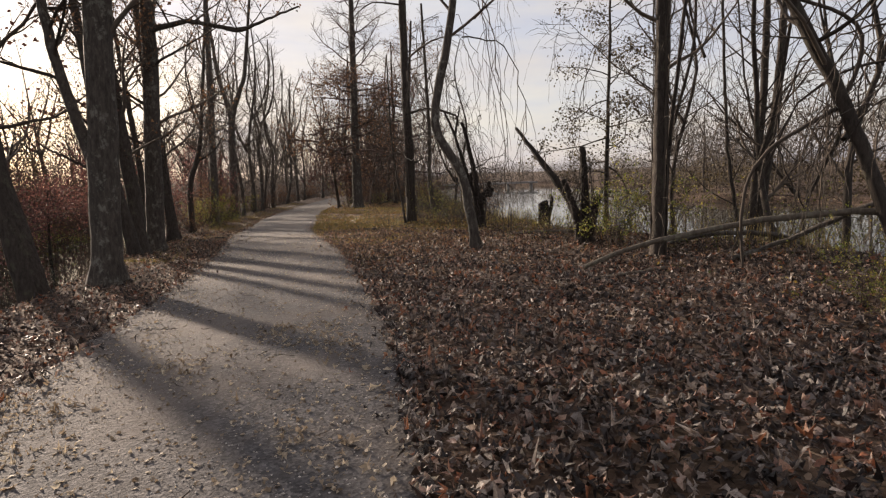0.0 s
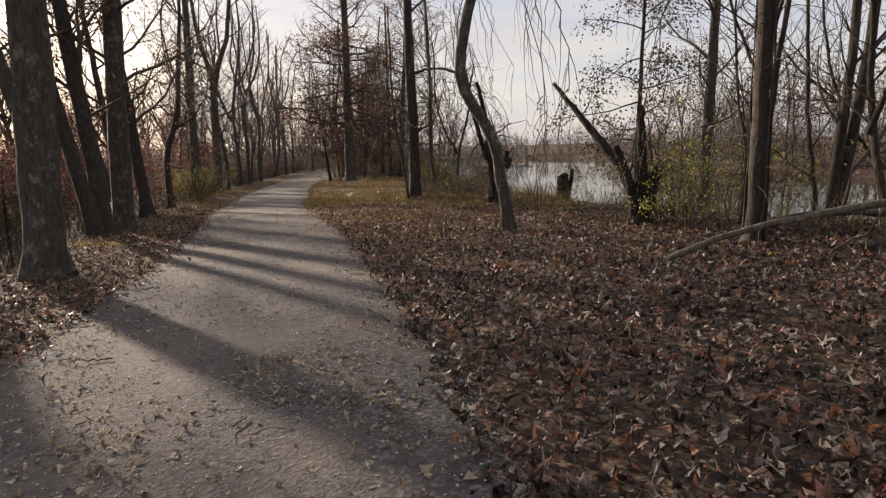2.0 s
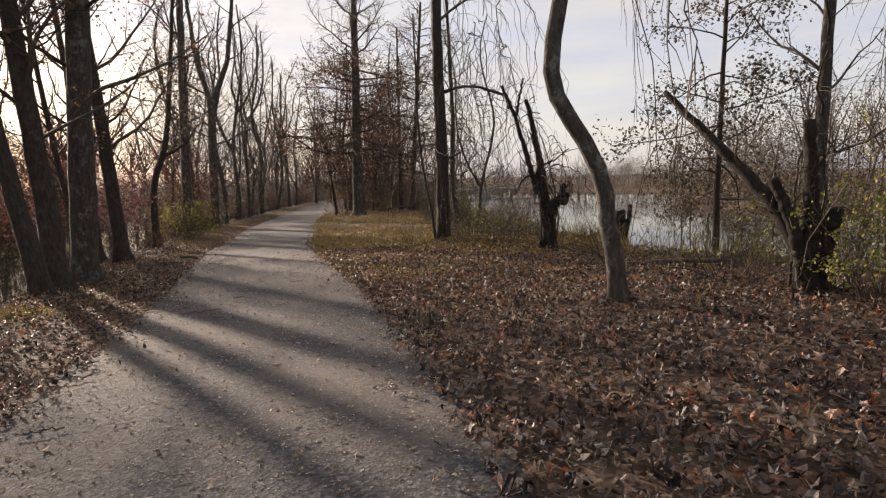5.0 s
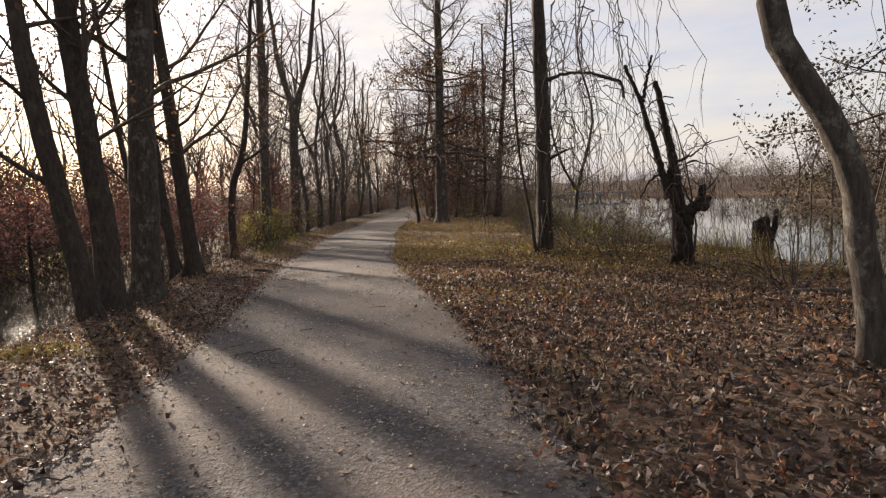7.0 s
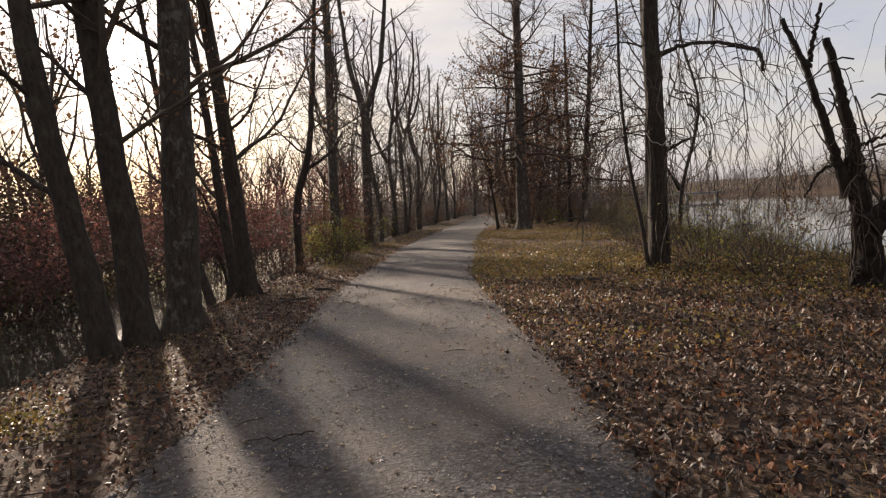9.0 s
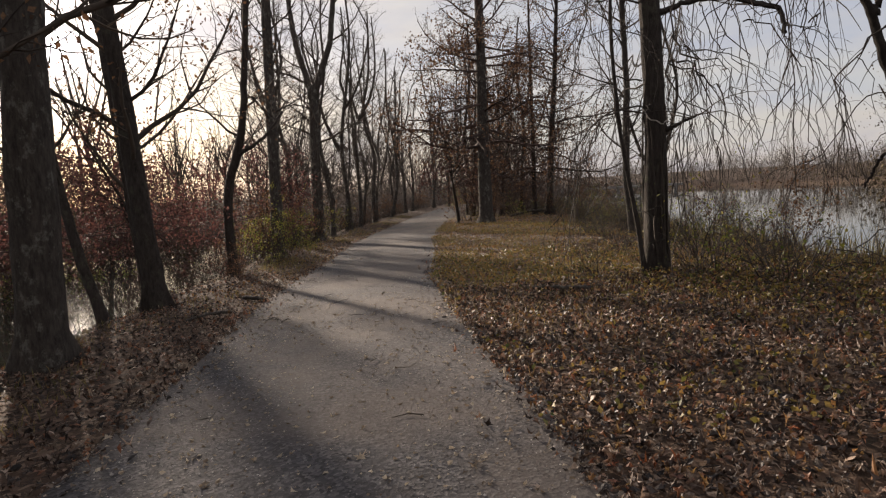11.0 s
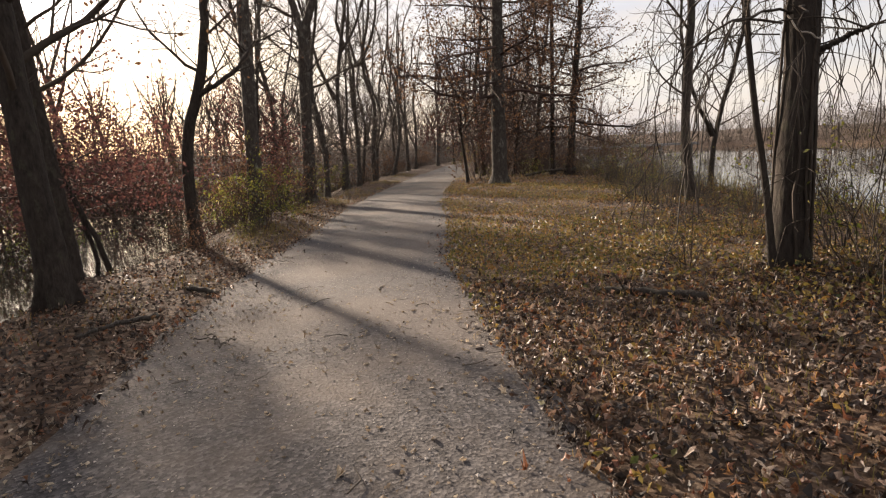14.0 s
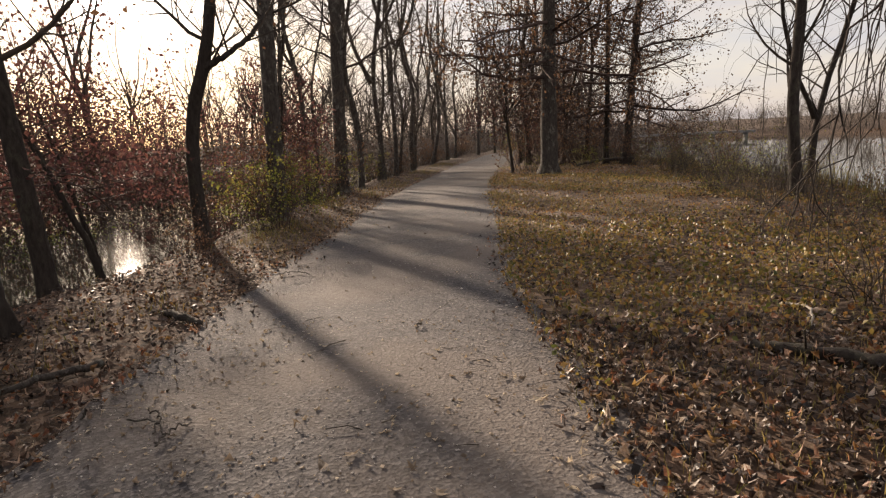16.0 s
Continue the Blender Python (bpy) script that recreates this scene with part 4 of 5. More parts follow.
PROTO = [shrub(1.9, 15.9, 401, 1.3, 1.2, 16, "tangled bare shrub by the shore", TWIG),
         shrub(-0.1, 22.6, 402, 1.7, 1.3, 15, "twiggy shrub with a few green leaves", TWIG, 260, LEAF_GREEN),
         shrub(-10.3, 28.0, 403, 1.8, 1.2, 13, "shrub with yellowing leaves on the bank", TWIG_RED, 700, LEAF_GREEN, 0.06),
         shrub(-12.0, 30.6, 404, 2.0, 1.4, 14, "shrub with withered brown leaves on the bank", TWIG_RED, 700, LEAF_BROWN, 0.07),
         shrub(2.6, 13.2, 405, 0.9, 1.1, 16, "low bramble tangle at the shore", VINE, 120, LEAF_GREEN),
         shrub(-12.6, 28.6, 406, 2.2, 1.6, 14, "russet-leaved shrub over the channel", TWIG_RED, 900, LEAF_RED_SHADED, 0.075)]


def put_shrub(i, x, y, s, rng):
    m = Matrix.Translation((x, y, ground_z(x, y) - 0.05)) @ Matrix.Rotation(rng.uniform(0, 6.28), 4, "Z") @ Matrix.Diagonal((s, s, s * rng.uniform(0.85, 1.15), 1))
    return copy_thing(PROTO[i], m)


rng = np.random.default_rng(78)
for i, x, y, s in ((2, -17.6, 29.6, 1.0), (2, -18.3, 28.2, 1.2), (3, -18.6, 30.6, 1.3), (2, -17.2, 31.6, 1.1), (2, -11.6, 30.0, 0.8), (3, -12.6, 31.6, 1.25), (2, -12.9, 33.4, 1.2), (2, -19.2, 26.4, 1.2), (3, -17.9, 25.6, 1.1), (2, -18.6, 23.4, 1.2)):
    put_shrub(i, x, y, s, rng)
rng = np.random.default_rng(77)
for y in np.arange(10.5, 60, 0.85):                                     # lake shore
    sx = float(np.interp(y, SHORE_Y, SHORE_X))
    x = sx + rng.uniform(-1.9, 0.15) - (1.0 if y > 22 else 0)
    put_shrub(int(rng.choice([0, 0, 0, 1, 4, 3] if y > 30 else [0, 0, 0, 1, 4])), x, y + rng.uniform(-0.4, 0.4), rng.uniform(0.55, 0.95) * (0.75 if y < 42 else 1), rng)
for y in np.arange(25.0, 78, 1.0):                                     # channel bank
    px = float(np.interp(y, PATH_Y, PATH_X))
    x = px - HALF - (rng.uniform(1.2, 1.9) if y < 29 else rng.uniform(2.0, 3.6))
    put_shrub(int(rng.choice([0, 0, 2, 2, 3] if y < 32 else [0, 2, 2, 2, 3, 5] if y < 40 else [0, 0, 3, 3, 2])), x, y, rng.uniform(0.55, 1.0) * (0.5 if y < 29 else 1), rng)
for x, y, i, s in [(-8.2, 13.9, 0, 0.5), (-9.1, 18.9, 0, 0.6), (-8.9, 12.2, 5, 0.9), (-9.4, 10.2, 5, 0.8), (-11.3, 28.9, 3, 0.9), (-1.9, 22.3, 0, 0.6),
                   (-0.6, 20.9, 0, 0.7), (-0.3, 21.6, 4, 1.1), (0.5, 20.6, 4, 1.2), (3.5, 12.4, 1, 0.75), (3.2, 11.4, 1, 0.6), (4.9, 9.8, 0, 0.6), (6.6, 9.2, 4, 0.9), (-2.3, 43.6, 3, 0.7),
                   (-6.4, 43.6, 1, 0.5), (-4.2, 43.0, 2, 0.6), (-7.7, 48, 3, 1.0), (-6.8, 51, 3, 1.1), (-8.4, 55, 2, 1.1), (-7.5, 60, 3, 1.2), (-9.0, 66, 3, 1.3), (-9.3, 72, 3, 1.3),
                   (5.4, 8.5, 1, 0.7), (3.35, 11.5, 2, 0.7), (4.3, 11.6, 2, 0.95), (4.75, 5.6, 2, 0.5), (4.3, 5.9, 2, 0.4), (6.4, 6.4, 2, 0.7), (4.5, 5.7, 2, 0.36), (4.05, 5.3, 2, 0.22), (3.55, 12.35, 2, 0.75), (-10.9, 28.3, 2, 0.8), (-5.2, 46.4, 3, 1.0), (-3.4, 48.4, 3, 1.1)]:
    put_shrub(i, x, y, s, rng)
for x, y in [(4.3, 10.3), (5.8, 11.6), (6.3, 10.6), (3.9, 12.8), (6.9, 9.9), (4.4, 13.4), (7.9, 7.9), (3.4, 13.9), (5.0, 12.4)]:
    put_shrub(int(rng.choice([0, 0, 0, 4])), x, y, rng.uniform(0.45, 0.7), rng)
for k in range(46):                                                     # brush that hides the near water
    y = rng.uniform(23, 47)
    x = float(np.interp(y, SHORE_Y, SHORE_X)) - rng.uniform(0.2, 2.6)
    put_shrub(int(rng.choice([0, 0, 0, 0, 1, 3])), x, y, rng.uniform(0.5, 0.8), rng)
for k in range(40):
    y = rng.uniform(20.5, 36)
    x = rng.uniform(-0.7, 1.6) - 0.1 * (y - 20.5) + (0.4 if y < 23 else 0)
    put_shrub(int(rng.choice([0, 0, 0, 1, 4])), x, y, rng.uniform(0.4, 0.8), rng)


# ---- far woods, brush and bridge ----
def plain_tree(seed, h, r, limbs, reach):
    """A bare forest tree: a short bole that parts into curving leaders with fine side shoots."""
    rng = np.random.default_rng(seed)
    g, tips = Geo(), []
    bole = stem_line(rng, rise((rng.normal(0, 0.5), rng.normal(0, 0.5)), h * rng.uniform(0.3, 0.45), 0.25, seed), 6)
    g.tube(bole, r * np.linspace(1, 0.72, 6), 6)
    count = 2 + seed % 3
    turn = rng.uniform(0, 6.28)
    for k in range(count):
        turn += 6.28 / count + rng.normal(0, 0.4)
        p, d, pts = bole[-1 - (k % 2)], unit([math.cos(turn) * 0.6, math.sin(turn) * 0.6, 1.0]), []
        for i in range(6):
            pts.append(p)
            d = unit(d + rng.normal(0, 0.2, 3) + np.array([0, 0, 0.16]))
            p = p + d * (h - bole[-1][2]) * rng.uniform(0.15, 0.2)
        line = np.array(pts)
        g.tube(line, r * 0.62 * np.linspace(1, 0.2, 6), 4)
        m = max(3, limbs // count)
        for i in range(m):
            t = 0.05 + 0.93 * (i + rng.random()) / m
            q, tan, _, _ = along(line, t)
            d = unit(tan * 0.5 + unit(np.cross(tan, rng.normal(0, 1, 3))) * 0.9 + np.array([0, 0, 0.25]))
            shoot(g, rng, q, d, reach * (1.1 - 0.65 * t) * rng.uniform(0.6, 1.2), 0.03 * (1.1 - t) + 0.01, 2, "up", tips, 0.6)
    return np.concatenate(g.v), np.concatenate(g.f)


def plain_bush(seed, h, spread, stems):
    rng = np.random.default_rng(seed)
    g, tips = Geo(), []
    for i in range(stems):
        a = rng.uniform(0, 6.28)
        d = np.array([math.cos(a) * spread / h, math.sin(a) * spread / h, rng.uniform(0.6, 1.2)])
        shoot(g, rng, np.array([math.cos(a), math.sin(a), 0]) * 0.3, d, h * rng.uniform(0.6, 1.1), 0.014, 2, "up", tips, 0.6)
    return np.concatenate(g.v), np.concatenate(g.f)


def spread_out(name, kinds, spots, mat, label, category, rng):
    g = Geo()
    for x, y, s in spots:
        v, f = kinds[rng.integers(0, len(kinds))]
        a = rng.uniform(0, 6.28)
        c, d = math.cos(a), math.sin(a)
        m = np.array([[c, d, 0], [-d, c, 0], [0, 0, rng.uniform(0.85, 1.2)]]) * s
        g.add(v @ m + np.array([x, y, ground_z(x, y) - 0.08]), f)
    return tagged(part(name, g, mat), label, category, kind="stuff")


rng = np.random.default_rng(31)
KINDS = [plain_tree(500 + i, 12 + i % 3, 0.12 + 0.03 * (i % 2), 26, 2.6) for i in range(8)]
BUSH = [plain_bush(520 + i, 2.2, 1.3, 9) for i in range(5)]
west = []
while len(west) < 150:
    y = rng.uniform(2, 120)
    d = rng.uniform(11.5, 42)
    x = float(np.interp(y, PATH_Y, PATH_X)) - HALF - d
    az = math.degrees(math.atan2(-(x + 5), y - 12))
    if 33 < az < 54 and rng.random() < 0.5:
        continue
    west.append((x, y, rng.uniform(0.7, 1.1)))
spread_out("far_woods", KINDS, west, TWIG, "bare winter woods beyond the channel", "woods", rng)
ahead = [(rng.uniform(-30, 6), rng.uniform(98, 150), rng.uniform(0.8, 1.1)) for _ in range(60)]
ahead += [(float(np.interp(y, PATH_Y, PATH_X)) + rng.uniform(3, 6), y, rng.uniform(0.7, 1.0)) for y in rng.uniform(60, 100, 16)]
spread_out("far_woods", KINDS, ahead, TWIG_RED, "bare woods where the path bends away", "woods", rng)
east = []
for y in np.arange(8, 136, 1.5):
    fx = float(np.interp(y, FAR_Y, FAR_X))
    east.append((fx + rng.uniform(2.5, 8) * (1 if y < 100 else 1.5), y, rng.uniform(0.5, 0.78) if y < 72 else rng.uniform(0.32, 0.46)))
    if rng.random() < 0.6:
        east.append((fx + rng.uniform(8, 26), y + rng.uniform(-2, 2), rng.uniform(0.6, 0.85) if y < 72 else rng.uniform(0.36, 0.52)))
for k in range(22):
    y = rng.uniform(0, 32)
    east.append((float(np.interp(y, FAR_Y, FAR_X)) + rng.uniform(2.5, 16), y, rng.uniform(0.5, 0.72)))
for k in range(26):
    y = rng.uniform(60, 132)
    east.append((float(np.interp(y, FAR_Y, FAR_X)) + rng.uniform(8, 40), y, rng.uniform(0.34, 0.5)))
spread_out("far_woods", KINDS, east, TWIG_HAZED, "bare wooded far shore of the lake", "woods", rng)
# added woods behind the camera, never in view, to keep sky light off the trunks
south = [(rng.uniform(-26, 14), rng.uniform(-40, -7), rng.uniform(0.7, 1.1)) for _ in range(18)]
spread_out("far_woods", KINDS, south, TWIG, "added unseen woods behind, blocking sky light", "woods", rng)

spots = []
for y in np.arange(4, 110, 0.75):
    px = float(np.interp(y, PATH_Y, PATH_X)) - HALF - 10.6 - 1.2 * math.sin(y * 0.21)
    spots += [(px - rng.uniform(-1.2, 2.5), y, rng.uniform(0.6, 1.3)), (px - rng.uniform(2.5, 14), y, rng.uniform(1.0, 1.9))]
spots += [(float(np.interp(y, PATH_Y, PATH_X)) - rng.uniform(30, 85), y, rng.uniform(1.2, 2.2)) for y in rng.uniform(-10, 130, 80)]
spots += [(float(np.interp(y, PATH_Y, PATH_X)) - HALF - rng.uniform(11, 17), y, rng.uniform(0.8, 1.4)) for y in rng.uniform(10, 46, 50)]
thicket = [(rng.uniform(-7.2, -1.5), rng.uniform(45.5, 62), rng.uniform(0.9, 1.7)) for _ in range(46)]
spread_out("brush", BUSH, thicket, TWIG_RED, "dusky brush filling the gaps between oaks", "brush", rng)
spread_out("brush", BUSH, spots, TWIG_RED, "reddish brown brush on the channel's far bank", "brush", rng)
spots = []
for y in np.arange(6, 138, 1.1):
    fx = float(np.interp(y, FAR_Y, FAR_X))
    spots += [(fx + rng.uniform(4, 22), y, rng.uniform(0.9, 1.5)), (fx + rng.uniform(0.5, 5), y, rng.uniform(0.4, 0.9)), (fx + rng.uniform(3, 14), y, rng.uniform(0.7, 1.3))]
spots += [(x, 140 + rng.uniform(-2, 8), rng.uniform(1.0, 1.9)) for x in np.arange(-30, 90, 1.2)]
spots += [(float(np.interp(y, FAR_Y, FAR_X)) + rng.uniform(12, 60), y, rng.uniform(1.2, 1.9)) for y in rng.uniform(0, 150, 60)]
spread_out("brush", BUSH, spots, TWIG_HAZED, "grey-brown brush along the lake's far shore", "brush", rng)
far_leaf = np.concatenate([np.array([(float(np.interp(y, FAR_Y, FAR_X)) + rng.uniform(0, 12), y, 0.0) for y in rng.uniform(8, 100, 500)])])
far_leaf[:, 2] = height(far_leaf[:, 0], far_leaf[:, 1]) + rng.uniform(0.1, 1.6, len(far_leaf))
tagged(part("shore_reeds", leaf_cloud(rng, far_leaf, 18000, 0.22, 0.8), LEAF_DULL), "tawny reeds and low growth along the far shore", "reeds", kind="stuff")
crown = []
for k in range(460):
    y = rng.uniform(-4, 136) if k < 380 else rng.uniform(30, 66)
    x = float(np.interp(y, FAR_Y, FAR_X)) + 3 + 34 * rng.random() ** 1.6
    top = (10.5 if y < 40 else 9.2 if y < 72 else 5.0) * rng.uniform(0.5, 1.05)
    wide = top * rng.uniform(0.2, 0.32)
    for j in range(9):
        v = rng.normal(0, 1, 3) * wide * 0.6
        crown.append((x + v[0], y + v[1], ground_z(x, y) + max(0.2, top * 0.66 + v[2])))
tagged(part("far_crowns", leaf_cloud(rng, np.array(crown), 70000, 0.17, 0.5), LEAF_HAZED), "bare grey-brown crowns of far shore woods", "woods", kind="stuff")
for west_side, count, words in ((True, 26000, "grey-brown undergrowth beneath the path's bare trees"), (False, 16000, "dull undergrowth beneath oaks beside the path")):
    y = rng.uniform(36 if west_side else 50, 104, 900)
    reach = rng.uniform(2.2, 8.0, 900)
    x = np.interp(y, PATH_Y, PATH_X) + (-1 if west_side else 1) * (HALF + reach)
    tall = 1.4 + 0.28 * reach + 0.7 * np.sin(y * 0.8) + 0.5 * np.sin(y * 0.37 + x)
    p = np.stack([x, y, np.maximum(height(x, y), WATER_LEVEL) + 0.05 + tall * rng.random(900) ** 1.2], axis=1)
    tagged(part("undergrowth", leaf_cloud(rng, p, count, 0.15, 0.3), LEAF_HAZED), words, "undergrowth", kind="stuff")
x, y = rng.uniform(-34, 14, 900), rng.uniform(106, 128, 900)
keep = np.abs(x - np.interp(y, PATH_Y, PATH_X)) > HALF + 1.5
x, y = x[keep], y[keep]
p = np.stack([x, y, height(x, y) + 5.5 * rng.random(len(x)) ** 1.1 * (0.7 + 0.3 * np.sin(x * 0.7))], axis=1)
tagged(part("undergrowth", leaf_cloud(rng, p, 16000, 0.28, 0.5), LEAF_HAZED), "dusky thicket where the path bends away", "undergrowth", kind="stuff")
for k, (mat, words) in enumerate([(LEAF_BROWN, "withered brown leaves clinging to far brush"), (LEAF_RED_SHADED, "russet leaves clinging to far brush"), (LEAF_DULL, "dry brown foliage deep in the brush"), (LEAF_RED_SHADED, "dense russet thicket on the far bank"), (LEAF_DULL, "dense dry thicket on the far bank")]):
    y = rng.uniform(5, 95, 900) if k < 3 else rng.uniform(12, 46, 900)
    x = np.interp(y, PATH_Y, PATH_X) - HALF - 10.2 - 1.2 * np.sin(y * 0.21) - rng.uniform(-0.5, 9, 900) * (2.2 if k == 2 else 1 if k < 2 else 0.75)
    p = np.stack([x, y, height(x, y) + rng.uniform(0.05, 1, 900) ** (1.2 if k < 3 else 0.75) * (3.1 if k < 3 else 4.3 + 0.5 * np.sin(y * 0.9) + 0.5 * np.sin(y * 0.37 + x))], axis=1)
    tagged(part("brush_leaves", leaf_cloud(rng, p, 13000 if k < 3 else 33000, 0.12, 0.35), mat), words, "foliage", kind="stuff")

bridge = thing("bridge", 8, 104, WATER_LEVEL, "low grey footbridge far across the lake", "bridge")
g = Geo()


def box(g, a, b):
    a, b = np.array(a, float), np.array(b, float)
    v = np.array([[(a, b)[i][0], (a, b)[j][1], (a, b)[k][2]] for k in (0, 1) for j in (0, 1) for i in (0, 1)])
    g.add(v, [(0, 2, 3, 1), (4, 5, 7, 6), (0, 1, 5, 4), (2, 6, 7, 3), (0, 4, 6, 2), (1, 3, 7, 5)])


box(g, (-9, -0.8, 0.75), (9, 0.8, 1.05))
part("deck", g, CONCRETE, bridge, shade=False)
for k in range(5):
    g = Geo()
    box(g, (-8 + 4 * k - 0.2, -0.5, -1.0), (-8 + 4 * k + 0.2, 0.5, 0.752))
    part("pier", g, CONCRETE, bridge, shade=False)


# ---- leaves, grass and stones on the ground ----

def leaf_shapes():
    """Outlines of four lobed leaves, one unit long, stalk end first."""
    out = []
    for lobes, depth, wide in ((5, 0.58, 0.95), (5, 0.5, 0.75), (3, 0.5, 0.85), (3, 0.35, 0.55)):
        k = lobes * 2 + 1
        a = np.linspace(-math.pi * 0.92, math.pi * 0.92, k)
        r = np.where(np.arange(k) % 2 == 1, 0.52, 0.52 * (1 - depth))
        r = r * (0.8 + 0.2 * np.cos(a))
        pts = np.stack([r * np.cos(a) + 0.05, r * np.sin(a) * wide], axis=1)
        out.append(np.concatenate([[(0.0, 0.0)], [(-0.52, 0.0)], pts]))
    return out


SHAPES = leaf_shapes()
PLAIN = [np.array([(0, 0), (-0.5, 0), (-0.15, -0.36), (0.28, -0.27), (0.5, 0.02), (0.2, 0.3), (-0.2, 0.34)]), np.array([(0, 0), (-0.5, 0), (0.02, -0.3), (0.5, 0), (0.0, 0.32)])]


def scatter_leaves(rng, xy, size, lift, tilt, curl, shapes=SHAPES, g=None):
    g = g or Geo()
    kind = rng.integers(0, len(shapes), len(xy))
    for s, shape in enumerate(shapes):
        p = xy[kind == s]
        n, m = len(p), len(shape)
        if not n:
            continue
        size1 = size[0] + (size[1] - size[0]) * rng.random(n) ** 1.4
        sz = size1[:, None]
        lx, ly = shape[None, :, 0] * sz, shape[None, :, 1] * sz * rng.uniform(0.7, 1.1, n)[:, None]
        c1, c2 = rng.normal(0.25, curl, n)[:, None], rng.normal(0.35, curl, n)[:, None]
        lz = (c1 * lx ** 2 + c2 * ly ** 2) / sz * 2.0 + rng.normal(0, 0.085, (n, m)) * sz
        flip = rng.choice([-1, 1], n, p=[0.45, 0.55])[:, None]
        lz = lz * flip
        v = np.stack([lx, ly, lz], axis=-1)
        tx, ty, az = rng.normal(0, tilt, n), rng.normal(0, tilt, n), rng.uniform(0, 6.283, n)
        cx, sx, cy, sy, cz, sz_ = np.cos(tx), np.sin(tx), np.cos(ty), np.sin(ty), np.cos(az), np.sin(az)
        x, y, z = v[..., 0], v[..., 1], v[..., 2]
        y, z = y * cx[:, None] - z * sx[:, None], y * sx[:, None] + z * cx[:, None]
        x, z = x * cy[:, None] + z * sy[:, None], -x * sy[:, None] + z * cy[:, None]
        x, y = x * cz[:, None] - y * sz_[:, None], x * sz_[:, None] + y * cz[:, None]
        gz = height(p[:, 0], p[:, 1]) + 0.012
        low = z.min(axis=1)
        z = z + (gz + rng.uniform(*lift, n) - low * 0.55)[:, None]
        verts = np.stack([x + p[:, :1], y + p[:, 1:2], z], axis=-1).reshape(-1, 3)
        verts[:, :2] += rng.normal(0, 0.05, (n * m, 2)) * np.repeat(size1, m)[:, None]
        ring = np.arange(1, m)
        tri = np.stack([np.zeros(m - 1, int), ring, np.roll(ring, -1), np.roll(ring, -1)], axis=1)
        f = (np.arange(n)[:, None, None] * m + tri[None]).reshape(-1, 4)
        g.add(verts, f)
    return g


def sow(rng, y0, y1, per, east=True, inner=-0.15, outer=None):
    """Random ground places beside the path between two y values, so many a square metre."""
    width = 9.5 if outer is None else outer
    n = int((y1 - y0) * (width - inner) * per)
    y = rng.uniform(y0, y1, n)
    off = rng.uniform(inner, width, n)
    px = np.interp(y, PATH_Y, PATH_X)
    x = px + (HALF + off) * (1 if east else -1)
    keep = np.ones(n, bool)
    if east:
        keep = x < np.interp(y, SHORE_Y, SHORE_X) + 0.2
    return np.stack([x, y], axis=1)[keep]


def clumped(rng, pts, scale, cut):
    w = hump(pts[:, 0], pts[:, 1], scale, 0.7) + 0.6 * hump(pts[:, 0], pts[:, 1], scale * 2.7, 2.2)
    return pts[w + rng.normal(0, 0.35, len(pts)) > cut]


rng = np.random.default_rng(90)
near = np.concatenate([sow(rng, 1.0, 6, 250), sow(rng, 6, 12, 170), sow(rng, 12, 21.5, 210, True, -0.15, 5.0), sow(rng, 12, 16, 60), sow(rng, 3, 14, 100, False, -0.1, 3.3), sow(rng, 14, 21, 100, False, -0.1, 2.6),
                       sow(rng, 0.5, 20, 9, True, -0.55, -0.2), sow(rng, 0.5, 20, 55, True, -0.28, 0.1), sow(rng, 20, 30, 45, True, -0.3, 0.3), sow(rng, 20, 32, 6, True, -0.5, -0.2), sow(rng, 0.5, 28, 50, False, -0.3, 0.1), sow(rng, 0.5, 28, 7, False, -0.6, -0.2)])
under = np.concatenate([sow(rng, -1.0, 6, 190), sow(rng, 0.3, 4.5, 190, True, -0.1, 5.5), sow(rng, 6, 12, 210), sow(rng, 12, 22, 160), sow(rng, 13, 22, 210, True, -0.1, 4.5), sow(rng, 22, 28, 85), sow(rng, 28, 46, 30),
                        sow(rng, 3, 14, 140, False, -0.1, 3.3), sow(rng, 14, 26, 170, False, -0.1, 2.6), sow(rng, 26, 50, 55, False, -0.1, 2.4)])


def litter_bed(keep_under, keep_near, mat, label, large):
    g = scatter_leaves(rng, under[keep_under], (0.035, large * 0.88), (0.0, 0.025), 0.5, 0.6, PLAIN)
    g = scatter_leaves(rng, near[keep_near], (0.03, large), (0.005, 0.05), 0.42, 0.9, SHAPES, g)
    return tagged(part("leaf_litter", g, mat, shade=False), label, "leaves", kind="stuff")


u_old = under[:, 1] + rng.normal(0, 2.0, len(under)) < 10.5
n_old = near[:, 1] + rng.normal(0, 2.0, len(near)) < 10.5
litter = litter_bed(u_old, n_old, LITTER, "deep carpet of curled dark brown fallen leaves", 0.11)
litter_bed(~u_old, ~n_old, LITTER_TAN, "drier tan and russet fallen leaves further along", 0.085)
xy = np.concatenate([sow(rng, 9, 13, 18), sow(rng, 13, 21, 60)])
g = scatter_leaves(rng, xy, (0.03, 0.08), (0.01, 0.04), 0.5, 0.9)
xy = np.concatenate([sow(rng, 21, 32, 65), sow(rng, 32, 48, 45), sow(rng, 20, 40, 30, False, -0.1, 1.6)])
g = scatter_leaves(rng, xy, (0.03, 0.075), (0.0, 0.03), 0.5, 0.8, PLAIN, g)
tagged(part("leaf_litter", g, LITTER_GOLD, shade=False), "golden brown fallen leaves over thin grass", "leaves", kind="stuff")
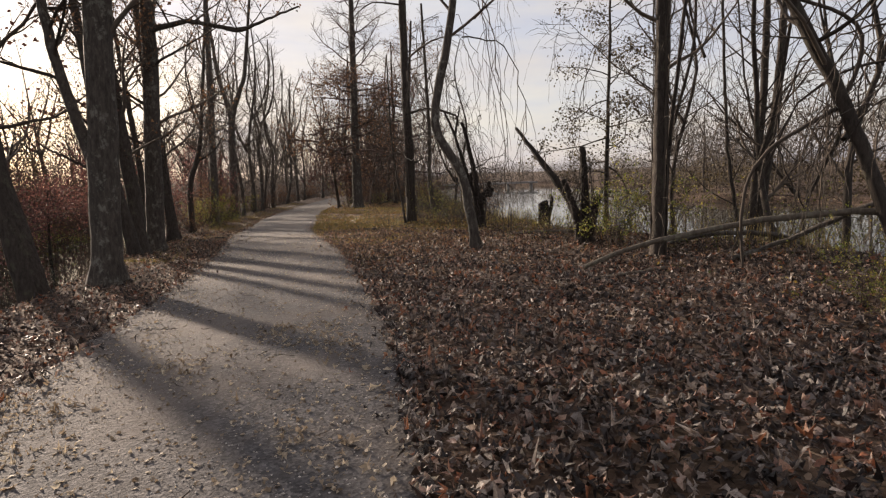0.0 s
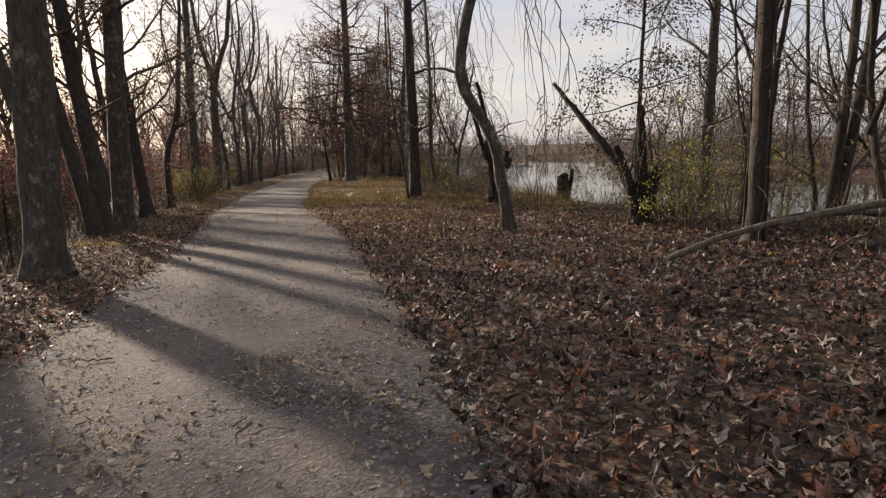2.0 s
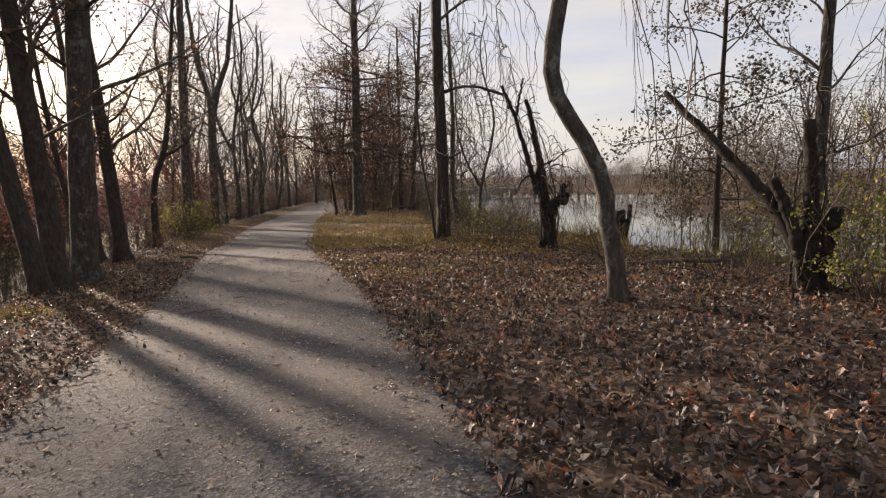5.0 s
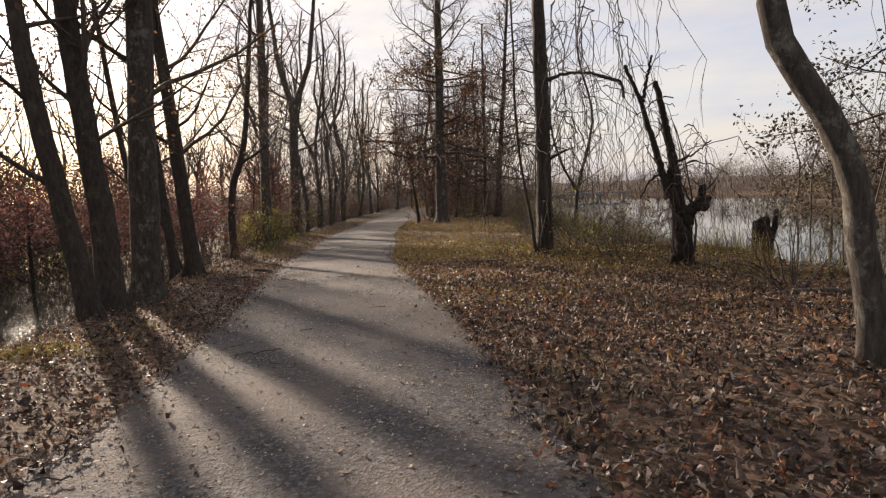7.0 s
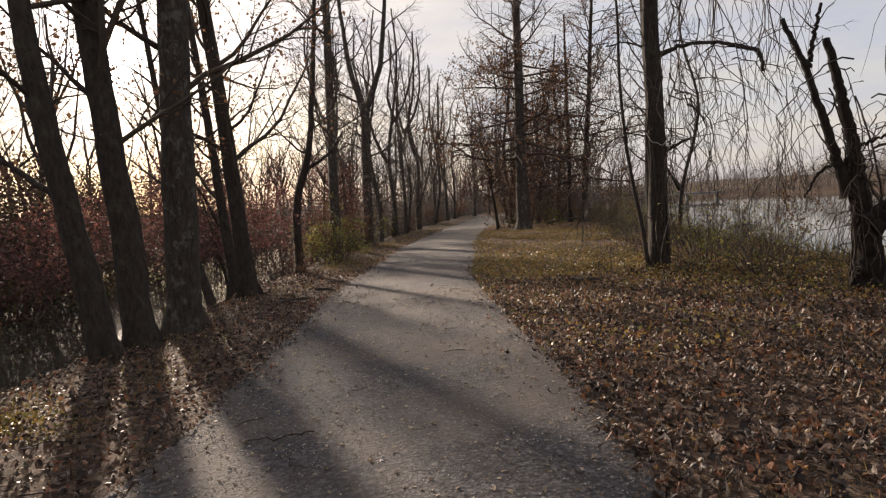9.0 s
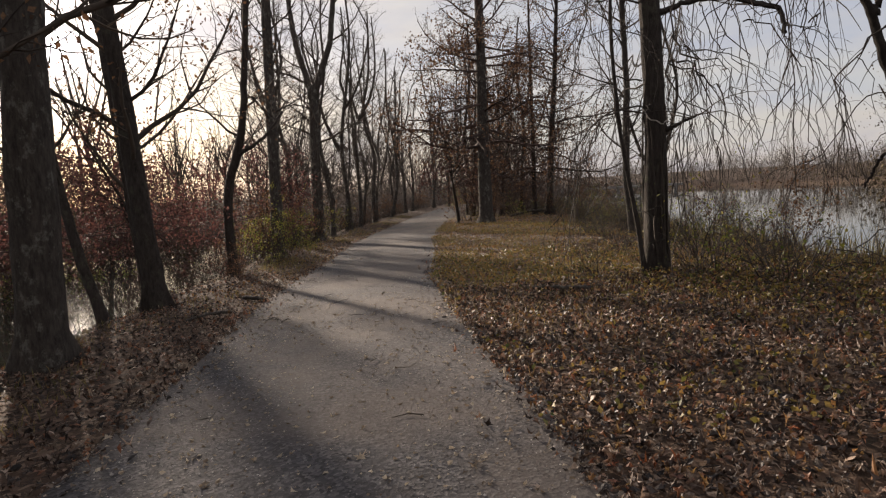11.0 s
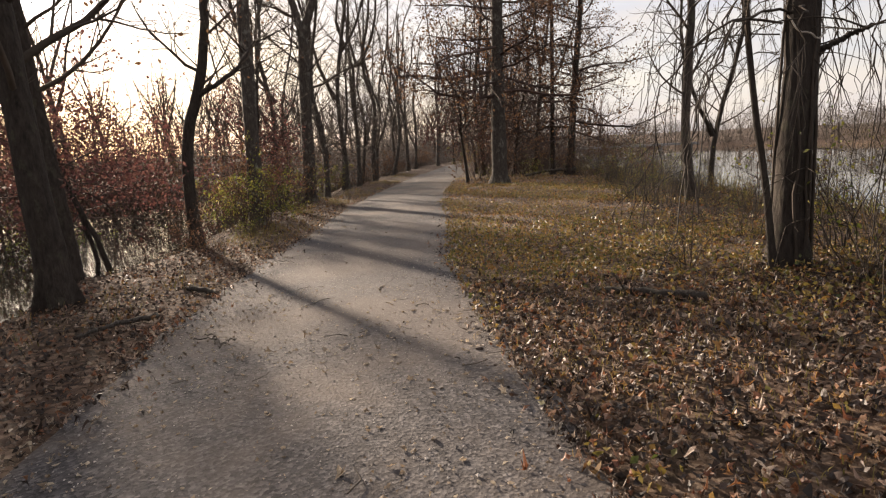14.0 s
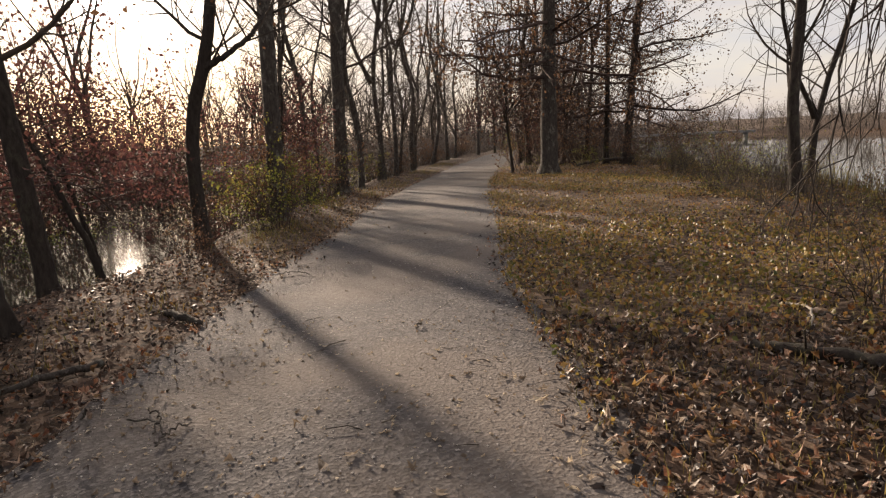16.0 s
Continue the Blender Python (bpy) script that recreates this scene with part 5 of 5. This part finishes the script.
# leaves and crumbs on the path itself
n = 5200
y = rng.uniform(-0.5, 34, n)
u = rng.uniform(-1, 1, n)
near_edge = rng.random(n) < 0.05 + 0.9 * np.abs(u) ** 5
xy = np.stack([np.interp(y, PATH_Y, PATH_X) + u * HALF * 1.08, y], axis=1)[near_edge]
tagged(part("path_leaves", scatter_leaves(rng, xy, (0.02, 0.075), (0.012, 0.02), 0.25, 0.8), CRUMB, shade=False), "scattered dry leaves on the gravel path", "leaves", kind="stuff")
y = rng.uniform(0.4, 6.5, 5200)
off = rng.uniform(-1.0, 0.75, len(y))
xy = clumped(rng, np.stack([np.interp(y, PATH_Y, PATH_X) + off * HALF, y], axis=1), 1.6, 0.45)
tagged(part("path_leaves", scatter_leaves(rng, xy, (0.02, 0.07), (0.012, 0.02), 0.3, 0.8), CRUMB, shade=False), "drift of broken pale leaves on the path", "leaves", kind="stuff")
n = 9500
y = 1.0 + 21 * rng.random(n) ** 1.7
xy = np.stack([np.interp(y, PATH_Y, PATH_X) + rng.uniform(-1, 1, n) * HALF, y], axis=1)
tagged(part("leaf_crumbs", scatter_leaves(rng, xy, (0.014, 0.05), (0.012, 0.016), 0.2, 0.4, PLAIN), CRUMB, shade=False), "crumbled bits of leaf on the gravel path", "leaves", kind="stuff")

# small stones
n = 16000
y = 0.8 + 24 * rng.random(n) ** 1.1
x = np.interp(y, PATH_Y, PATH_X) + rng.uniform(-1.02, 1.02, n) * HALF
s = rng.uniform(0.0025, 0.0085, n) * np.where(rng.random(n) < 0.05, 1.8, 1)
octa = np.array([(1, 0, 0), (0, 1, 0), (-1, 0, 0), (0, -1, 0), (0, 0, 0.7), (0, 0, -0.7)])
v = octa[None] * s[:, None, None] * rng.uniform(0.6, 1.3, (n, 6, 1))
v = v + np.stack([x, y, height(x, y) + 0.027], axis=1)[:, None]
f = np.array([(0, 1, 4, 4), (1, 2, 4, 4), (2, 3, 4, 4), (3, 0, 4, 4), (1, 0, 5, 5), (2, 1, 5, 5), (3, 2, 5, 5), (0, 3, 5, 5)])
g = Geo()
g.add(v.reshape(-1, 3), (np.arange(n)[:, None, None] * 6 + f[None]).reshape(-1, 4))
tagged(part("gravel", g, STONE, shade=False), "loose grey and buff pebbles on the path", "gravel", kind="stuff")


def blades(rng, xy, tall, wide, lean):
    n = len(xy)
    base = np.stack([xy[:, 0], xy[:, 1], height(xy[:, 0], xy[:, 1]) - 0.005], axis=1)
    a = rng.uniform(0, 6.283, n)
    side = np.stack([np.cos(a), np.sin(a), np.zeros(n)], axis=1)
    b = rng.uniform(0, 6.283, n)
    over = np.stack([np.cos(b), np.sin(b), np.zeros(n)], axis=1) * (rng.uniform(0.1, lean, n))[:, None]
    h = rng.uniform(*tall, n)[:, None]
    w = (wide * rng.uniform(0.6, 1.4, n))[:, None]
    up = np.array([0, 0, 1.0])
    v = np.stack([base - side * w, base + side * w, base + up * h * 0.6 + over * h * 0.4 + side * w * 0.8, base + up * h * 0.6 + over * h * 0.4 - side * w * 0.8, base + up * h * 0.95 + over * h], axis=1)
    g = Geo()
    i = np.arange(n)[:, None] * 5
    g.add(v.reshape(-1, 3), np.concatenate([i + [0, 1, 2, 3], i + [3, 2, 4, 4]]))
    return g


xy = np.concatenate([clumped(rng, sow(rng, 11, 20, 200), 0.9, 0.5), clumped(rng, sow(rng, 18, 34, 260), 0.8, 0.1), clumped(rng, sow(rng, 34, 50, 160), 0.7, -0.3)])
tagged(part("grass", blades(rng, xy, (0.03, 0.11), 0.003, 0.9), GRASS, shade=False), "thin yellowing grass among fallen leaves", "grass", kind="stuff")
xy = np.concatenate([clumped(rng, sow(rng, 9, 40, 90, False, 0.7, 2.6), 0.9, 0.4), clumped(rng, sow(rng, 22, 60, 120, False, 0.2, 1.6), 0.9, 0.0)])
tagged(part("grass", blades(rng, xy, (0.04, 0.16), 0.004, 0.8), GRASS, shade=False), "tufts of yellow grass along the channel bank", "grass", kind="stuff")
# ground cover leaves
xy = np.concatenate([clumped(rng, sow(rng, 15.5, 19, 120), 0.7, 0.3), clumped(rng, sow(rng, 19, 27, 260), 0.7, -0.1), clumped(rng, sow(rng, 27, 40, 110), 0.7, -0.3), clumped(rng, sow(rng, 3.5, 9, 60, True, 4.2, 7.0), 0.8, 0.1)])
p = np.concatenate([xy, (height(xy[:, 0], xy[:, 1]) + rng.uniform(0.03, 0.13, len(xy)))[:, None]], axis=1)
tagged(part("ground_cover", leaf_cloud(rng, p, int(len(p) * 1.25), 0.05, 0.025), IVY), "low yellow-green creeping plants", "plants", kind="stuff")
# dry weeds along the lake shore
y = rng.uniform(9, 50, 5200)
x = np.interp(y, SHORE_Y, SHORE_X) + rng.normal(-0.7, 0.6, len(y))
tagged(part("dry_weeds", blades(rng, np.stack([x, y], axis=1), (0.15, 0.7), 0.005, 0.5), GRASS, shade=False), "dry standing weeds along the lake shore", "weeds", kind="stuff")

# dead twigs strewn through the leaves
g = Geo()
for x, y in np.concatenate([sow(rng, 1, 24, 7), sow(rng, 3, 26, 9, False, 0.0, 2.6), sow(rng, 1.5, 22, 0.9, True, -3.2, 0.0)]):
    a, ln = rng.uniform(0, 6.28), rng.uniform(0.05, 0.28)
    q = np.array([(x, y), (x + ln * 0.5 * math.cos(a), y + ln * 0.5 * math.sin(a)), (x + ln * math.cos(a + 0.4), y + ln * math.sin(a + 0.4))])
    on_path = abs(x - float(np.interp(y, PATH_Y, PATH_X))) < HALF
    z = height(q[:, 0], q[:, 1]) + (0.032 if on_path else 0.05) + rng.uniform(0, 0.02, 3)
    g.tube(np.concatenate([q, z[:, None]], axis=1), np.array([0.004, 0.0035, 0.002]) * rng.uniform(0.6, 1.4), 3)
tagged(part("twig_litter", g, TWIG), "small dead twigs strewn among leaves", "twigs", kind="stuff")
# moss on the bank
a, r = rng.uniform(0, 6.28, 2600), rng.normal(0, 0.42, 2600)
x, y = -6.95 + 1.3 * r * np.cos(a), 13.3 + r * np.sin(a)
p = np.stack([x, y, height(x, y) + rng.uniform(0.02, 0.06, 2600)], axis=1)
tagged(part("moss", leaf_cloud(rng, p, 2600, 0.028, 0.02), IVY), "patch of yellow-green moss on the bank", "moss", kind="stuff")

# single leaves that lie singly enough to be told apart
SINGLE = []
for s in range(4):
    r2 = np.random.default_rng(700 + s)
    shape = SHAPES[s]
    m = len(shape)
    g = Geo()
    zz = 0.5 * shape[:, 0] ** 2 + 0.7 * shape[:, 1] ** 2 + r2.normal(0, 0.04, m)
    ring = np.arange(1, m)
    g.add(np.concatenate([shape, zz[:, None] - zz.min()], axis=1), np.stack([np.zeros(m - 1, int), ring, np.roll(ring, -1), np.roll(ring, -1)], axis=1))
    SINGLE.append((g.mesh("leaf", LITTER, False), g.mesh("leaf", CRUMB, False)))
r2 = np.random.default_rng(95)
spots = [(-0.55, 3.25, 0.17), (-2.3, 2.95, 0.14), (-5.35, 19.45, 0.13), (-4.75, 19.3, 0.11), (-4.95, 19.3, 0.1)]
while len(spots) < 290:
    y = r2.uniform(1.6, 21)
    o = r2.uniform(-1.7, 3.2)
    if abs(o) < 1.3 and r2.random() < 0.75:
        continue
    spots.append((float(np.interp(y, PATH_Y, PATH_X)) + o, y, r2.uniform(0.05, 0.12)))
for x, y, s in spots:
    off = abs(x - float(np.interp(y, PATH_Y, PATH_X))) > HALF
    ob = new("leaf", SINGLE[int(r2.integers(0, 4))][0 if off else 1])
    ob.parent = litter
    ob.matrix_basis = Matrix.Translation((x, y, ground_z(x, y) + (0.05 if off else 0.03))) @ Euler((r2.normal(0, 0.25), r2.normal(0, 0.25), r2.uniform(0, 6.28))).to_matrix().to_4x4() @ Matrix.Scale(s, 4)
